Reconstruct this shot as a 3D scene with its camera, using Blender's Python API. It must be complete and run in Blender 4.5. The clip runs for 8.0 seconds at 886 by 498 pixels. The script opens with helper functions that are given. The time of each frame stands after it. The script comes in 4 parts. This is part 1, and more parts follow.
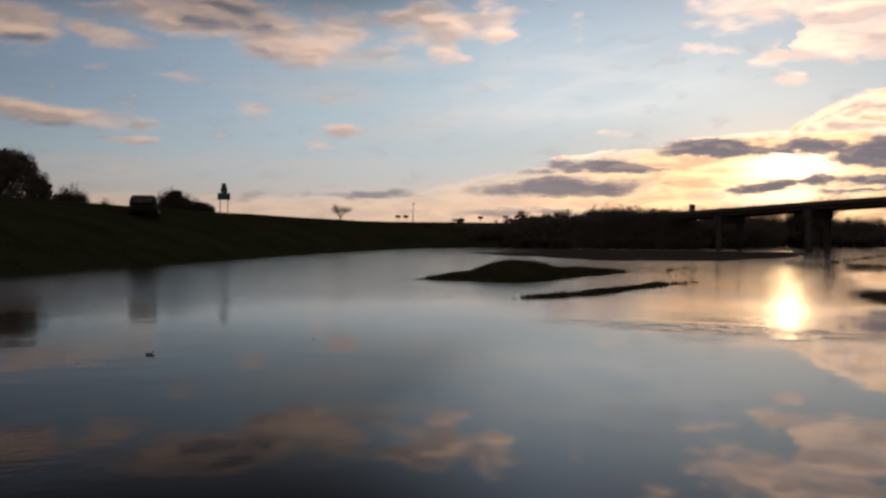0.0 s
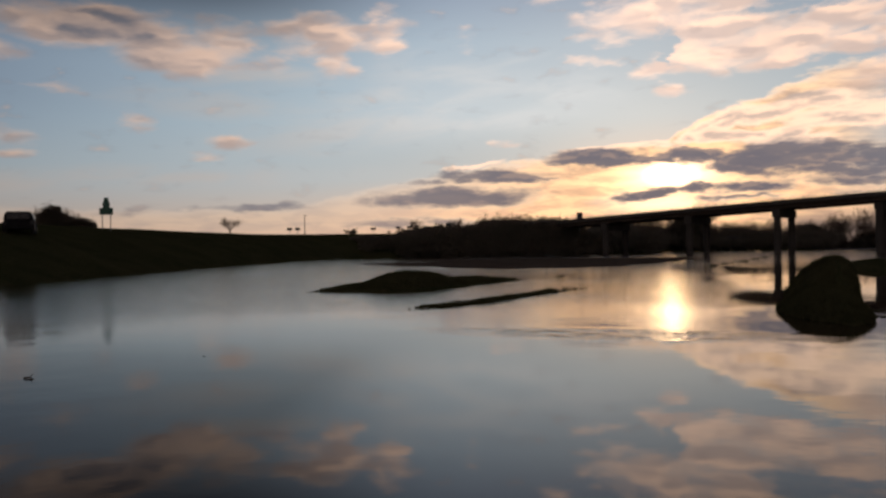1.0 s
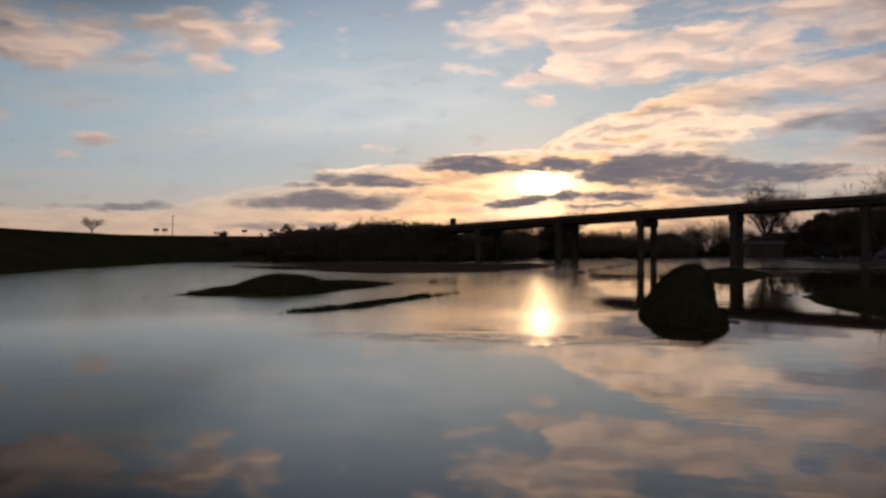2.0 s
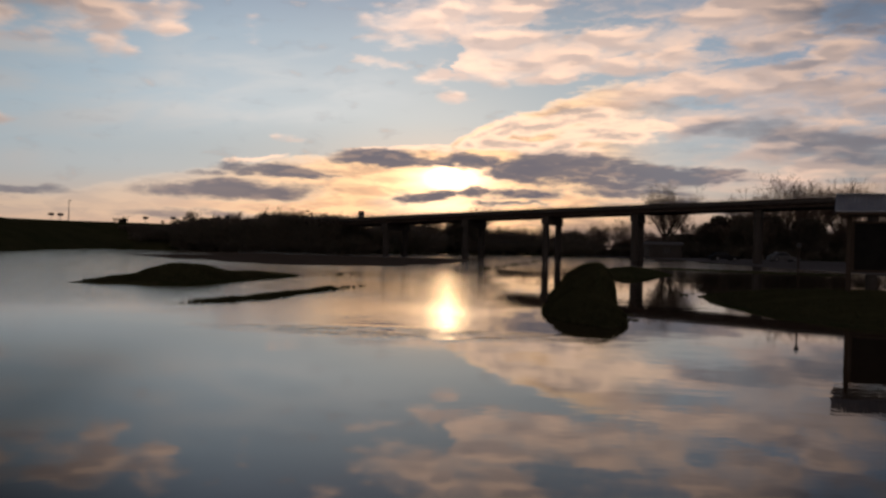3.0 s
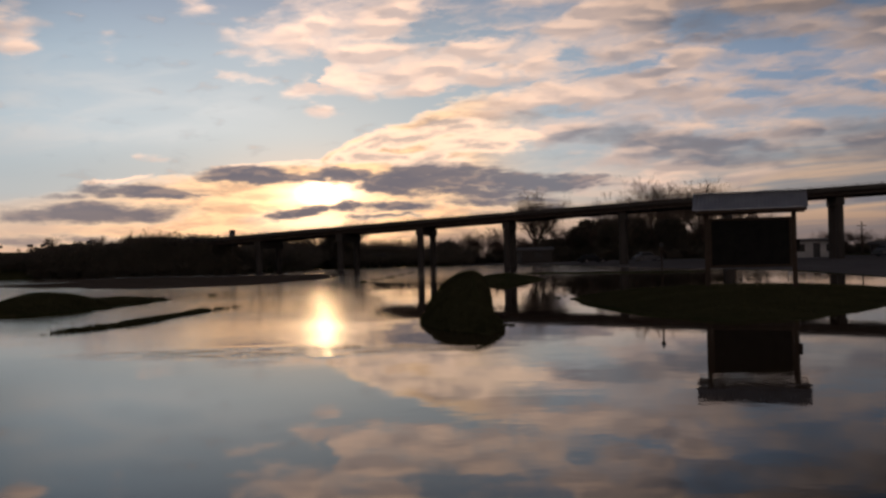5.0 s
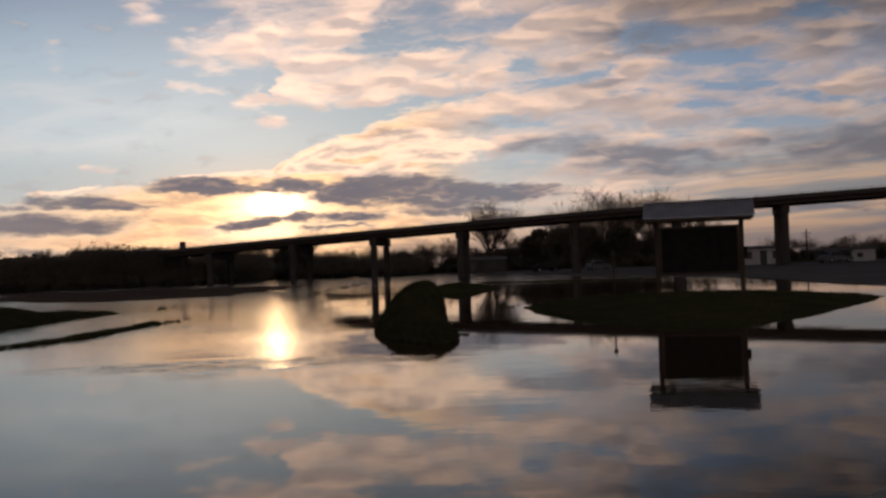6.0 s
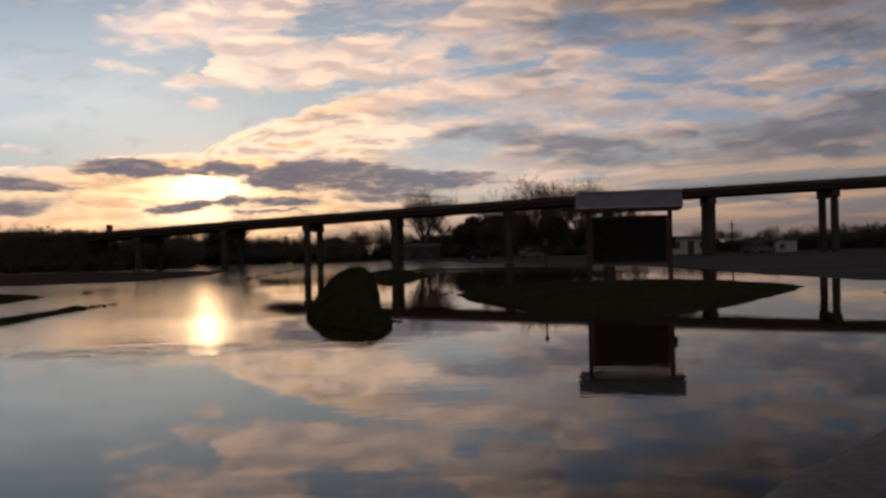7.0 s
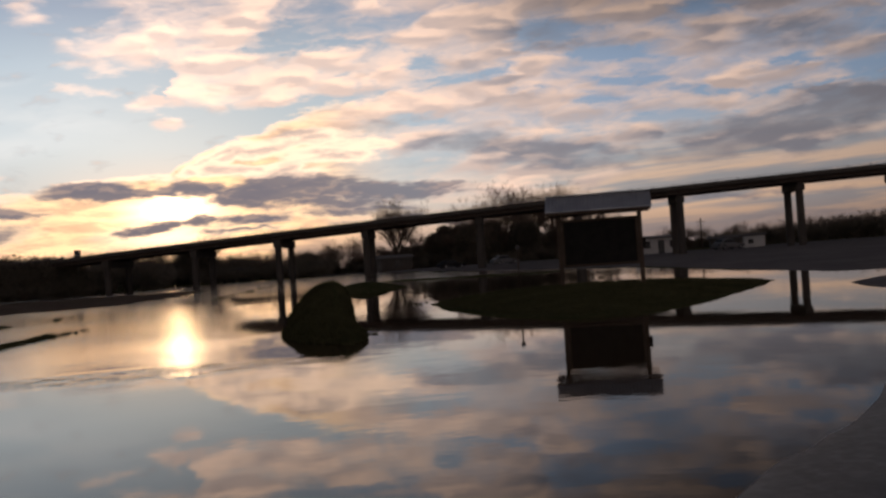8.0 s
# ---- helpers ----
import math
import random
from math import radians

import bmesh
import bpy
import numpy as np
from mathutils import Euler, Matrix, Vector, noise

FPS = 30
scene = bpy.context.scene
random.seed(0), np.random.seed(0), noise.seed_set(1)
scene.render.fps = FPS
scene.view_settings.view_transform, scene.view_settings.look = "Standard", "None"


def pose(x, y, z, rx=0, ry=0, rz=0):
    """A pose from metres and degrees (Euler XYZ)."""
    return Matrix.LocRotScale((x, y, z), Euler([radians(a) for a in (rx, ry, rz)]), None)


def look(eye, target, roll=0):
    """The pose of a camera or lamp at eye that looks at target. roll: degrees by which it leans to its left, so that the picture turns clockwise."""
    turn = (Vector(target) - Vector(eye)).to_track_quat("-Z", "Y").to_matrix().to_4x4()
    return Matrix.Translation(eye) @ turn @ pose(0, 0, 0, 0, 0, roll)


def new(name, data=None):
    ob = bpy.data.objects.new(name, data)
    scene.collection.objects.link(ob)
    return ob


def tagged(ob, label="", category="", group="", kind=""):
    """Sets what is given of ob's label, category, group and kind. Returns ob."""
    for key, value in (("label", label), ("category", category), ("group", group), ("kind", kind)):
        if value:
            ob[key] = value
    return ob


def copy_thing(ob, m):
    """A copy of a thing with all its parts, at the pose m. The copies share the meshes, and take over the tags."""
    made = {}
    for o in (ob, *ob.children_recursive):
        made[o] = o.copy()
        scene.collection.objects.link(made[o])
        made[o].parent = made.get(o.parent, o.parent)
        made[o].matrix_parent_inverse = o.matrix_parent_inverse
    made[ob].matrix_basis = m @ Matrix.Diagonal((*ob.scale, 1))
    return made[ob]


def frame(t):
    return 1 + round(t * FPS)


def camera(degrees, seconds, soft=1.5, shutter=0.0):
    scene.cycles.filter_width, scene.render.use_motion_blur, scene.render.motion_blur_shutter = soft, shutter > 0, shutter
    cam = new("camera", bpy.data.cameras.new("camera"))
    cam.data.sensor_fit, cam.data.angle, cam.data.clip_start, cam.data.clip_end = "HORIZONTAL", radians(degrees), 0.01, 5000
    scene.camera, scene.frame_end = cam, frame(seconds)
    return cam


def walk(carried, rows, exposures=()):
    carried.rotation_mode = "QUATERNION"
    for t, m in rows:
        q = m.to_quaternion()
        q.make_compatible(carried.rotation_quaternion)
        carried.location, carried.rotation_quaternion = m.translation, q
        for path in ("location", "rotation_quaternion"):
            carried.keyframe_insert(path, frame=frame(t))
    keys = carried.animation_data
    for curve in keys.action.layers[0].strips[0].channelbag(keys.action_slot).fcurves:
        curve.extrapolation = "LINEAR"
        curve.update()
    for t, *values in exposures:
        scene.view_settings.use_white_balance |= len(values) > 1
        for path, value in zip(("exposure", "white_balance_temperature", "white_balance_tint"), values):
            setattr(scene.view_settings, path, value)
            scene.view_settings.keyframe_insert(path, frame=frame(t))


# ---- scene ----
H = 1.3  # eye height over the flood water
cam = camera(52.5, 8.0, soft=2.6)
PATH = [
    (0.0, 89.23, -0.27, 27.38), (0.5, 89.50, -0.24, 23.82), (1.0, 89.89, 0.84, 20.57), (1.5, 90.05, -0.50, 16.97), (1.7, 90.06, -0.29, 14.97),
    (2.8, 89.97, -1.08, 7.81), (3.0, 89.79, -1.41, 6.65), (3.5, 90.09, 0.40, 4.78), (4.0, 90.29, 0.32, 2.40), (4.5, 90.35, 0.10, -0.01),
    (4.7, 90.44, 0.81, -0.62), (5.8, 91.09, 1.51, -3.15), (6.0, 91.16, 1.83, -4.22), (6.5, 90.91, 1.56, -6.98), (7.0, 90.21, 1.21, -8.44),
    (7.5, 90.14, 2.40, -8.82), (8.0, 90.76, 3.83, -10.18),
]
walk(cam, [(t, pose(0, 0, H, rx, ry, rz)) for t, rx, ry, rz in PATH],
     exposures=[(0.0, 0.12), (0.6, 0.02), (1.5, -0.15), (3.5, -0.13), (4.5, -0.10), (6.5, -0.07), (7.5, -0.05), (8.0, 0.14)])

# ---- sky and sun ----
SUN_AZ, SUN_EL = -6.3, 4.3   # degrees clockwise from +y, degrees up


def bearing(az, r, z=0.0):
    a = radians(az)
    return Vector((r * math.sin(a), r * math.cos(a), z))


class Nodes:
    """Short hand for building node trees."""

    def __init__(self, tree):
        self.tree = tree
        tree.nodes.clear()

    def add(self, kind):
        return self.tree.nodes.new(kind)

    def link(self, a, b):
        self.tree.links.new(a, b)

    def put(self, socket, v):
        if isinstance(v, bpy.types.NodeSocket):
            self.link(v, socket)
        elif v is not None:
            socket.default_value = v

    def math(self, op, a, b=None, c=None, clamp=False):
        n = self.add("ShaderNodeMath")
        n.operation, n.use_clamp = op, clamp
        for s, v in zip(n.inputs, (a, b, c)):
            self.put(s, v)
        return n.outputs[0]

    def vmath(self, op, a, b=None, out=0):
        n = self.add("ShaderNodeVectorMath")
        n.operation = op
        for s, v in zip(n.inputs, (a, b)):
            self.put(s, v)
        return n.outputs[out]

    def smooth(self, v, lo, hi, to_lo=0.0, to_hi=1.0):
        n = self.add("ShaderNodeMapRange")
        n.interpolation_type = "SMOOTHSTEP"
        for s, x in zip(n.inputs, (v, lo, hi, to_lo, to_hi)):
            self.put(s, x)
        return n.outputs[0]

    def mix(self, f, a, b, blend="MIX"):
        n = self.add("ShaderNodeMix")
        n.data_type, n.blend_type = "RGBA", blend
        self.put(n.inputs[0], f)
        self.put(n.inputs[6], (*a, 1) if isinstance(a, tuple) else a)
        self.put(n.inputs[7], (*b, 1) if isinstance(b, tuple) else b)
        return n.outputs[2]

    def noise(self, vec, scale, detail=4.0, rough=0.55, distortion=0.0):
        n = self.add("ShaderNodeTexNoise")
        self.put(n.inputs["Vector"], vec)
        for k, v in (("Scale", scale), ("Detail", detail), ("Roughness", rough), ("Distortion", distortion)):
            n.inputs[k].default_value = v
        return n

    def ramp(self, f, stops):
        n = self.add("ShaderNodeValToRGB")
        e = n.color_ramp.elements
        while len(e) < len(stops):
            e.new(0.5)
        for el, (p, c) in zip(e, stops):
            el.position, el.color = p, (*c, 1)
        self.put(n.inputs[0], f)
        return n.outputs[0]

    def xyz(self, x, y, z=0.0):
        n = self.add("ShaderNodeCombineXYZ")
        for s, v in zip(n.inputs, (x, y, z)):
            self.put(s, v)
        return n.outputs[0]


# Clouds as (azimuth, elevation, half width, half height, density, slope), in degrees.
SHEET = [
    (-7.0, 14.25, 4.7, 1.52, 0.8, 0.1), (-0.5, 13.5, 6.4, 2.04, 1.0, -0.02), (-2.0, 11.3, 4.7, 1.21, 1.0, -0.02), (4.8, 11.97, 7.0, 2.38, 0.9, -0.04), (12.6, 11.87, 7.2, 2.96, 0.95, -0.07),
    (9.3, 8.36, 5.8, 1.54, 0.9, -0.04), (17.4, 8.25, 6.2, 2.29, 0.95, -0.06), (18.9, 13.56, 9.1, 2.7, 0.85, -0.1), (30.6, 11.48, 8.2, 2.91, 0.9, -0.14), (18.6, 9.46, 9.1, 1.73, 0.85, -0.09),
    (30.3, 7.21, 9.5, 1.99, 0.9, -0.11), (16.5, 16.31, 12.4, 2.16, 0.9, -0.11), (-4.1, 17.25, 10.7, 1.97, 0.8, -0.01), (34.0, 15.09, 12.0, 2.15, 0.9, -0.17), (14.0, 5.2, 7.5, 1.5, 1.0, -0.03),
]
PUFFS = [
    (-11.0, 11.41, 2.1, 0.41, 0.85, 0.01), (-9.9, 12.7, 2.9, 0.55, 0.8, 0.01), (-7.0, 10.47, 1.6, 0.56, 0.85, 0.0), (-6.1, 9.31, 1.2, 0.39, 0.8, -0.0), (-9.9, 14.73, 2.3, 0.94, 0.8, 0.3),
    (-16.3, 6.53, 1.0, 0.31, 0.7, 0.02), (-29.2, 13.11, 2.1, 0.75, 0.7, 0.09), (-27.1, 12.47, 1.5, 1.21, 0.75, 0.08), (-23.9, 12.8, 1.6, 0.84, 0.7, 0.27), (-27.1, 11.07, 1.0, 0.51, 0.55, 0.07),
    (-18.6, 13.28, 1.1, 0.83, 0.3, 0.05), (-14.1, 15.29, 2.1, 0.53, 0.55, 0.04), (-24.5, 14.68, 1.6, 0.57, 0.55, 0.08), (8.6, 11.62, 1.4, 0.74, 0.6, -0.05), (14.2, 8.78, 1.9, 0.47, 0.6, -0.06),
    (4.8, 12.81, 3.2, 0.61, 0.7, -0.04),
]
LEFT = [
    (-53.0, 11.9, 2.8, 1.3, 1.2, -0.06), (-48.0, 11.83, 2.4, 0.89, 1.15, -0.17), (-48.8, 9.9, 1.2, 0.3, 0.7, 0.07), (-44.0, 9.8, 1.7, 0.38, 0.8, -0.1), (-41.7, 13.26, 6.1, 1.36, 1.15, -0.04),
    (-36.8, 11.99, 5.0, 1.47, 1.15, -0.06), (-34.0, 12.6, 2.5, 1.56, 1.05, 0.03), (-27.9, 13.22, 3.5, 1.32, 1.0, 0.01), (-27.2, 11.61, 1.4, 0.95, 0.95, 0.0), (-24.4, 13.05, 1.9, 0.93, 0.9, 0.28),
    (-39.0, 7.81, 1.4, 0.6, 0.75, 0.03), (-33.5, 6.62, 1.3, 0.45, 0.9, 0.02), (-35.1, 5.85, 1.2, 0.45, 0.75, 0.02), (-51.0, 7.0, 5.6, 0.75, 1.0, -0.07), (-46.8, 5.82, 1.8, 0.34, 0.75, -0.06),
]
THIN = [
    (-24.0, 7.85, 9.2, 1.05, 0.45, 0.14), (-33.3, 8.83, 8.5, 0.87, 0.33, -0.08), (-19.7, 10.93, 5.6, 1.37, 0.33, -0.02), (-21.7, 9.46, 8.5, 1.01, 0.42, 0.14), (-20.7, 7.47, 8.6, 0.82, 0.39, 0.13),
    (-12.7, 9.72, 4.2, 1.04, 0.27, 0.02), (-50.0, 3.87, 9.2, 0.73, 0.6, 0.03), (-37.5, 4.54, 10.4, 0.63, 0.52, 0.02), (-31.9, 10.6, 4.3, 0.69, 0.45, 0.02),
]
GAPS = [
    (-6.4, 11.92, 0.5, 1.45, 0.75, -0.87), (2.3, 13.86, 5.3, 0.34, 0.6, 0.01), (3.4, 10.37, 3.9, 0.45, 0.75, 0.11), (-0.5, 9.25, 2.9, 0.42, 0.7, 0.18), (-3.4, 8.41, 2.5, 0.42, 0.8, 0.23),
    (5.7, 11.18, 1.4, 0.68, 0.55, -0.04), (9.5, 12.47, 1.2, 0.47, 0.65, -0.06), (14.3, 11.52, 1.9, 0.33, 0.75, 0.08), (9.3, 9.11, 2.0, 0.34, 0.55, -0.05), (6.2, 6.32, 3.8, 0.42, 0.6, -0.08),
    (20.4, 9.32, 1.8, 0.38, 0.5, -0.08), (16.1, 5.68, 1.9, 0.4, 0.5, -0.04),
]
GAPS_EAST = [
    (17.5, 13.63, 2.1, 1.08, 0.75, -0.09), (21.6, 12.2, 2.8, 0.44, 0.75, -0.06), (12.3, 11.37, 3.3, 0.35, 0.7, 0.02), (16.3, 10.18, 1.8, 0.35, 0.5, -0.08), (22.2, 10.49, 2.4, 0.37, 0.6, -0.1),
    (32.1, 10.35, 2.2, 0.39, 0.65, -0.04), (27.2, 9.32, 2.6, 0.4, 0.6, -0.12), (18.4, 7.43, 3.2, 0.39, 0.55, 0.01), (25.4, 7.99, 3.0, 0.37, 0.5, -0.0), (32.9, 8.8, 2.8, 0.26, 0.65, 0.08),
    (1.0, 14.67, 1.6, 0.8, 0.6, -0.02), (26.9, 14.29, 2.0, 0.52, 0.5, -0.14),
]
GREY = [
    (6.5, 8.81, 2.9, 0.48, 0.6, -0.04), (12.6, 7.32, 3.6, 0.61, 0.8, -0.15), (17.4, 6.55, 3.7, 0.59, 0.85, -0.14), (20.4, 5.47, 2.7, 0.58, 0.8, -0.05), (1.1, 8.52, 1.8, 0.32, 0.75, 0.03),
    (18.0, 13.5, 4.0, 1.01, 0.55, -0.1), (12.7, 7.17, 4.3, 0.53, 0.75, -0.07), (17.3, 5.86, 4.6, 0.53, 0.65, -0.13), (31.2, 6.7, 7.6, 0.99, 1.1, 0.01), (35.9, 7.56, 3.5, 1.21, 1.15, -0.03),
    (28.6, 5.64, 7.8, 0.81, 0.85, 0.0), (32.2, 12.21, 8.0, 1.43, 0.5, -0.15), (-41.0, 13.36, 4.4, 0.72, 0.5, -0.04), (-38.6, 11.82, 2.4, 0.44, 0.3, 0.04), (-53.0, 11.13, 1.5, 0.31, 0.5, 0.1),
    (-51.0, 6.19, 3.6, 0.36, 0.7, -0.06),
]
BARS = [
    (-17.0, 4.53, 3.3, 0.42, 1.0, 0.01), (-20.0, 3.14, 4.8, 0.66, 1.0, 0.01), (-22.0, 4.15, 1.5, 0.17, 0.55, 0.02), (-10.5, 5.45, 3.0, 0.5, 1.1, 0.0), (-5.2, 5.52, 2.1, 0.5, 1.0, -0.01),
    (-2.4, 4.99, 2.2, 0.57, 1.05, -0.01), (1.6, 5.19, 4.3, 0.78, 1.2, -0.02), (6.5, 4.77, 4.2, 0.56, 1.1, -0.05), (9.9, 4.89, 2.4, 0.31, 0.9, -0.03), (3.3, 4.13, 3.9, 0.39, 0.85, -0.02),
    (-7.4, 3.23, 2.1, 0.39, 1.1, 0.15), (-4.5, 3.54, 1.5, 0.29, 0.85, -0.01), (-1.5, 3.48, 2.5, 0.36, 1.0, -0.01), (-8.5, 2.92, 1.1, 0.25, 0.8, -0.0), (-2.0, 2.77, 2.5, 0.18, 0.6, -0.01),
    (4.7, 3.61, 3.9, 0.28, 0.7, -0.02),
]
FAR_BARS = [
    (-7.8, 5.28, 1.9, 0.34, 0.95, 0.0), (-0.4, 4.7, 2.6, 0.62, 1.1, 0.0), (8.2, 4.45, 4.2, 0.38, 0.8, -0.03),
    (-32.6, 2.62, 3.9, 0.29, 0.6, 0.01), (-21.4, 1.52, 7.1, 0.32, 0.5, 0.0), (8.2, 2.91, 4.1, 0.28, 0.6, -0.02), (-14.7, 4.46, 1.5, 0.29, 0.9, -0.04), (9.1, 2.49, 4.3, 0.36, 0.5, -0.07),
    (28.4, 2.82, 8.4, 0.24, 0.45, -0.03), (33.1, 1.41, 6.1, 0.2, 0.4, -0.03), (-43.3, 2.34, 6.6, 0.28, 0.3, 0.02),
]
WEDGE = [
    (-5.1, 6.66, 1.3, 0.36, 0.9, 0.39), (-3.1, 7.35, 2.2, 0.5, 1.0, 0.33), (-0.6, 7.74, 2.5, 0.64, 1.0, 0.08), (2.1, 8.18, 2.8, 0.63, 0.95, 0.07), (3.4, 7.1, 3.2, 0.63, 0.9, -0.02),
    (-1.6, 6.48, 3.9, 0.43, 1.0, -0.01), (-10.6, 5.92, 1.6, 0.18, 0.8, 0.0), (-8.1, 6.13, 1.9, 0.18, 0.85, -0.0), (-18.3, 5.18, 2.0, 0.17, 0.55, 0.17), (-12.1, 5.73, 1.1, 0.21, 0.6, 0.01),
    (0.5, 6.09, 3.6, 0.35, 0.8, -0.02), (5.8, 7.73, 2.8, 0.49, 0.7, -0.03),
]

# upper edge of the bank round the sun, as (azimuth, elevation)
BANK_EDGE = [(-30.0, 2.6), (-27.1, 3.43), (-25.2, 3.9), (-22.0, 4.43), (-17.6, 5.25), (-13.1, 5.69), (-11.7, 6.05), (-10.9, 5.84), (-9.7, 6.24), (-6.4, 6.31),
             (-5.9, 7.02), (-4.1, 7.71), (-1.6, 8.57), (0.9, 9.61), (3.4, 10.3), (9.0, 10.9)]


def build_sky():
    world = bpy.data.worlds.new("dusk_sky")
    scene.world = world
    world.use_nodes = True
    g = Nodes(world.node_tree)
    out = g.add("ShaderNodeOutputWorld")
    bg = g.add("ShaderNodeBackground")
    way = g.add("ShaderNodeTexCoord").outputs["Generated"]
    sep = g.add("ShaderNodeSeparateXYZ")
    g.link(way, sep.inputs[0])
    x, y, z = sep.outputs
    deg = 180 / math.pi
    az = g.math("MULTIPLY", g.math("ARCTAN2", x, y), deg)
    el = g.math("MULTIPLY", g.math("ARCSINE", g.math("MAXIMUM", z, 0.0)), deg)
    # broken sheet: pillows in rows, wider than high
    rows = g.xyz(g.math("MULTIPLY", az, 0.24), g.math("MULTIPLY_ADD", az, -0.03, g.math("MULTIPLY", el, 0.68)))
    bend = g.noise(rows, 1.3, 3, 0.5)
    rows = g.vmath("ADD", rows, g.vmath("MULTIPLY", g.vmath("SUBTRACT", bend.outputs["Color"], (0.5, 0.5, 0.5)), (1.1, 0.8, 0.0)))
    n1 = g.noise(rows, 0.45, 3, 0.5).outputs["Fac"]

    def pillows(v):
        cell = g.add("ShaderNodeTexVoronoi")
        cell.feature = "SMOOTH_F1"
        cell.inputs["Scale"].default_value = 1.25
        cell.inputs["Smoothness"].default_value = 0.7
        g.link(v, cell.inputs["Vector"])
        round_ = g.smooth(cell.outputs["Distance"], 0.0, 0.75, 0.9, 0.1)
        return g.math("ADD", g.math("MULTIPLY", round_, 0.6), g.math("MULTIPLY", g.noise(v, 1.5, 2, 0.45, 0.2).outputs["Fac"], 0.4))

    puff = pillows(rows)
    lean = pillows(g.vmath("ADD", rows, (-0.08, -0.22, 0.0)))   # the same, a step towards the sun
    fine = g.noise(rows, 3.4, 4, 0.55, 0.2).outputs["Fac"]
    # ragged edges
    edge_on = g.xyz(g.math("MULTIPLY", az, 0.30), g.math("MULTIPLY", el, 0.85))
    warp = g.noise(edge_on, 1.0, 5, 0.55)
    lump = g.noise(edge_on, 1.4, 5, 0.52, 0.3).outputs["Fac"]
    lump_up = g.noise(g.vmath("ADD", edge_on, (0.0, 0.22, 0.0)), 1.4, 5, 0.52, 0.3).outputs["Fac"]
    sk = g.add("ShaderNodeSeparateXYZ")
    g.link(g.vmath("SUBTRACT", warp.outputs["Color"], (0.5, 0.5, 0.5)), sk.inputs[0])
    az2 = g.math("MULTIPLY_ADD", sk.outputs[0], 3.6, az)
    el2 = g.math("MULTIPLY_ADD", sk.outputs[1], g.math("MULTIPLY_ADD", el, 0.12, 0.5), el)

    # finer tatters for the low bars
    tear = g.noise(g.xyz(g.math("MULTIPLY", az, 0.5), g.math("MULTIPLY", el, 1.7)), 1.5, 5, 0.6)
    tk = g.add("ShaderNodeSeparateXYZ")
    g.link(g.vmath("SUBTRACT", tear.outputs["Color"], (0.5, 0.5, 0.5)), tk.inputs[0])
    az3 = g.math("MULTIPLY_ADD", tk.outputs[0], 2.6, az2)
    el3 = g.math("MULTIPLY_ADD", tk.outputs[1], 0.75, el2)

    def banks(rows, join="MAXIMUM", at=None):
        total = None
        pa, pe = at or (az2, el2)
        for a, e, wa, we, k, tilt in rows:
            u = g.math("MULTIPLY_ADD", pa, 1 / wa, -a / wa)
            v = g.math("MULTIPLY_ADD", pe, 1 / we, -e / we)
            v = g.math("MULTIPLY_ADD", u, -tilt * wa / we, v)
            d = g.vmath("LENGTH", g.xyz(u, v), out=1)
            d = g.smooth(d, 0.15, 1.6, k, 0.0)
            total = d if total is None else g.math(join, total, d)
        return total

    def cover(m, n, gain, lo, hi):
        return g.smooth(g.math("MULTIPLY_ADD", g.math("SUBTRACT", n, 0.5), gain, m), lo, hi)

    # angle from the sun
    s = bearing(SUN_AZ, math.cos(radians(SUN_EL)), math.sin(radians(SUN_EL)))
    dot = g.vmath("DOT_PRODUCT", way, tuple(s), out=1)
    ang = g.math("MULTIPLY", g.math("ARCCOSINE", g.math("MINIMUM", dot, 0.99999)), deg)
    near = g.smooth(ang, 2.0, 30.0, 1.0, 0.0)

    def oval(a, e, wa, we):
        d = g.vmath("LENGTH", g.xyz(g.math("MULTIPLY_ADD", az, 1 / wa, -a / wa), g.math("MULTIPLY_ADD", el, 1 / we, -e / we)), out=1)
        return g.smooth(d, 0.0, 1.0, 1.0, 0.0)

    glow = oval(SUN_AZ - 1.0, 2.0, 25.0, 3.6)      # warm band along the horizon
    halo = oval(SUN_AZ + 0.5, 3.9, 12.0, 4.2)
    hot = g.math("MAXIMUM", oval(SUN_AZ + 0.3, 4.35, 4.4, 1.35), g.math("MULTIPLY", oval(SUN_AZ - 0.6, 2.4, 6.0, 1.3), 0.5))

    nishita = g.add("ShaderNodeTexSky")
    nishita.sky_type, nishita.sun_disc = "NISHITA", False
    nishita.sun_elevation, nishita.sun_rotation = radians(SUN_EL), radians(SUN_AZ)
    air = g.ramp(g.math("MULTIPLY", el, 1 / 40), [
        (0.0, (0.55, 0.41, 0.36)), (0.05, (0.56, 0.47, 0.43)), (0.11, (0.45, 0.52, 0.58)), (0.20, (0.42, 0.53, 0.62)),
        (0.32, (0.35, 0.45, 0.55)), (0.40, (0.23, 0.30, 0.41)), (0.50, (0.14, 0.19, 0.26)), (1.0, (0.08, 0.12, 0.20))])
    # the air is a deeper blue away from the sun's bearing
    deep = g.math("MAXIMUM", g.smooth(az, 0.0, 24.0), g.smooth(az, -30.0, -54.0, 0.0, 0.7))
    air = g.mix(g.math("MULTIPLY", deep, g.smooth(el, 4.0, 10.0, 0.0, 0.8)), air, (0.21, 0.29, 0.45))
    low = g.math("MULTIPLY", g.smooth(az, 2.0, 26.0), g.smooth(el, 4.0, 9.0, 0.85, 0.0))
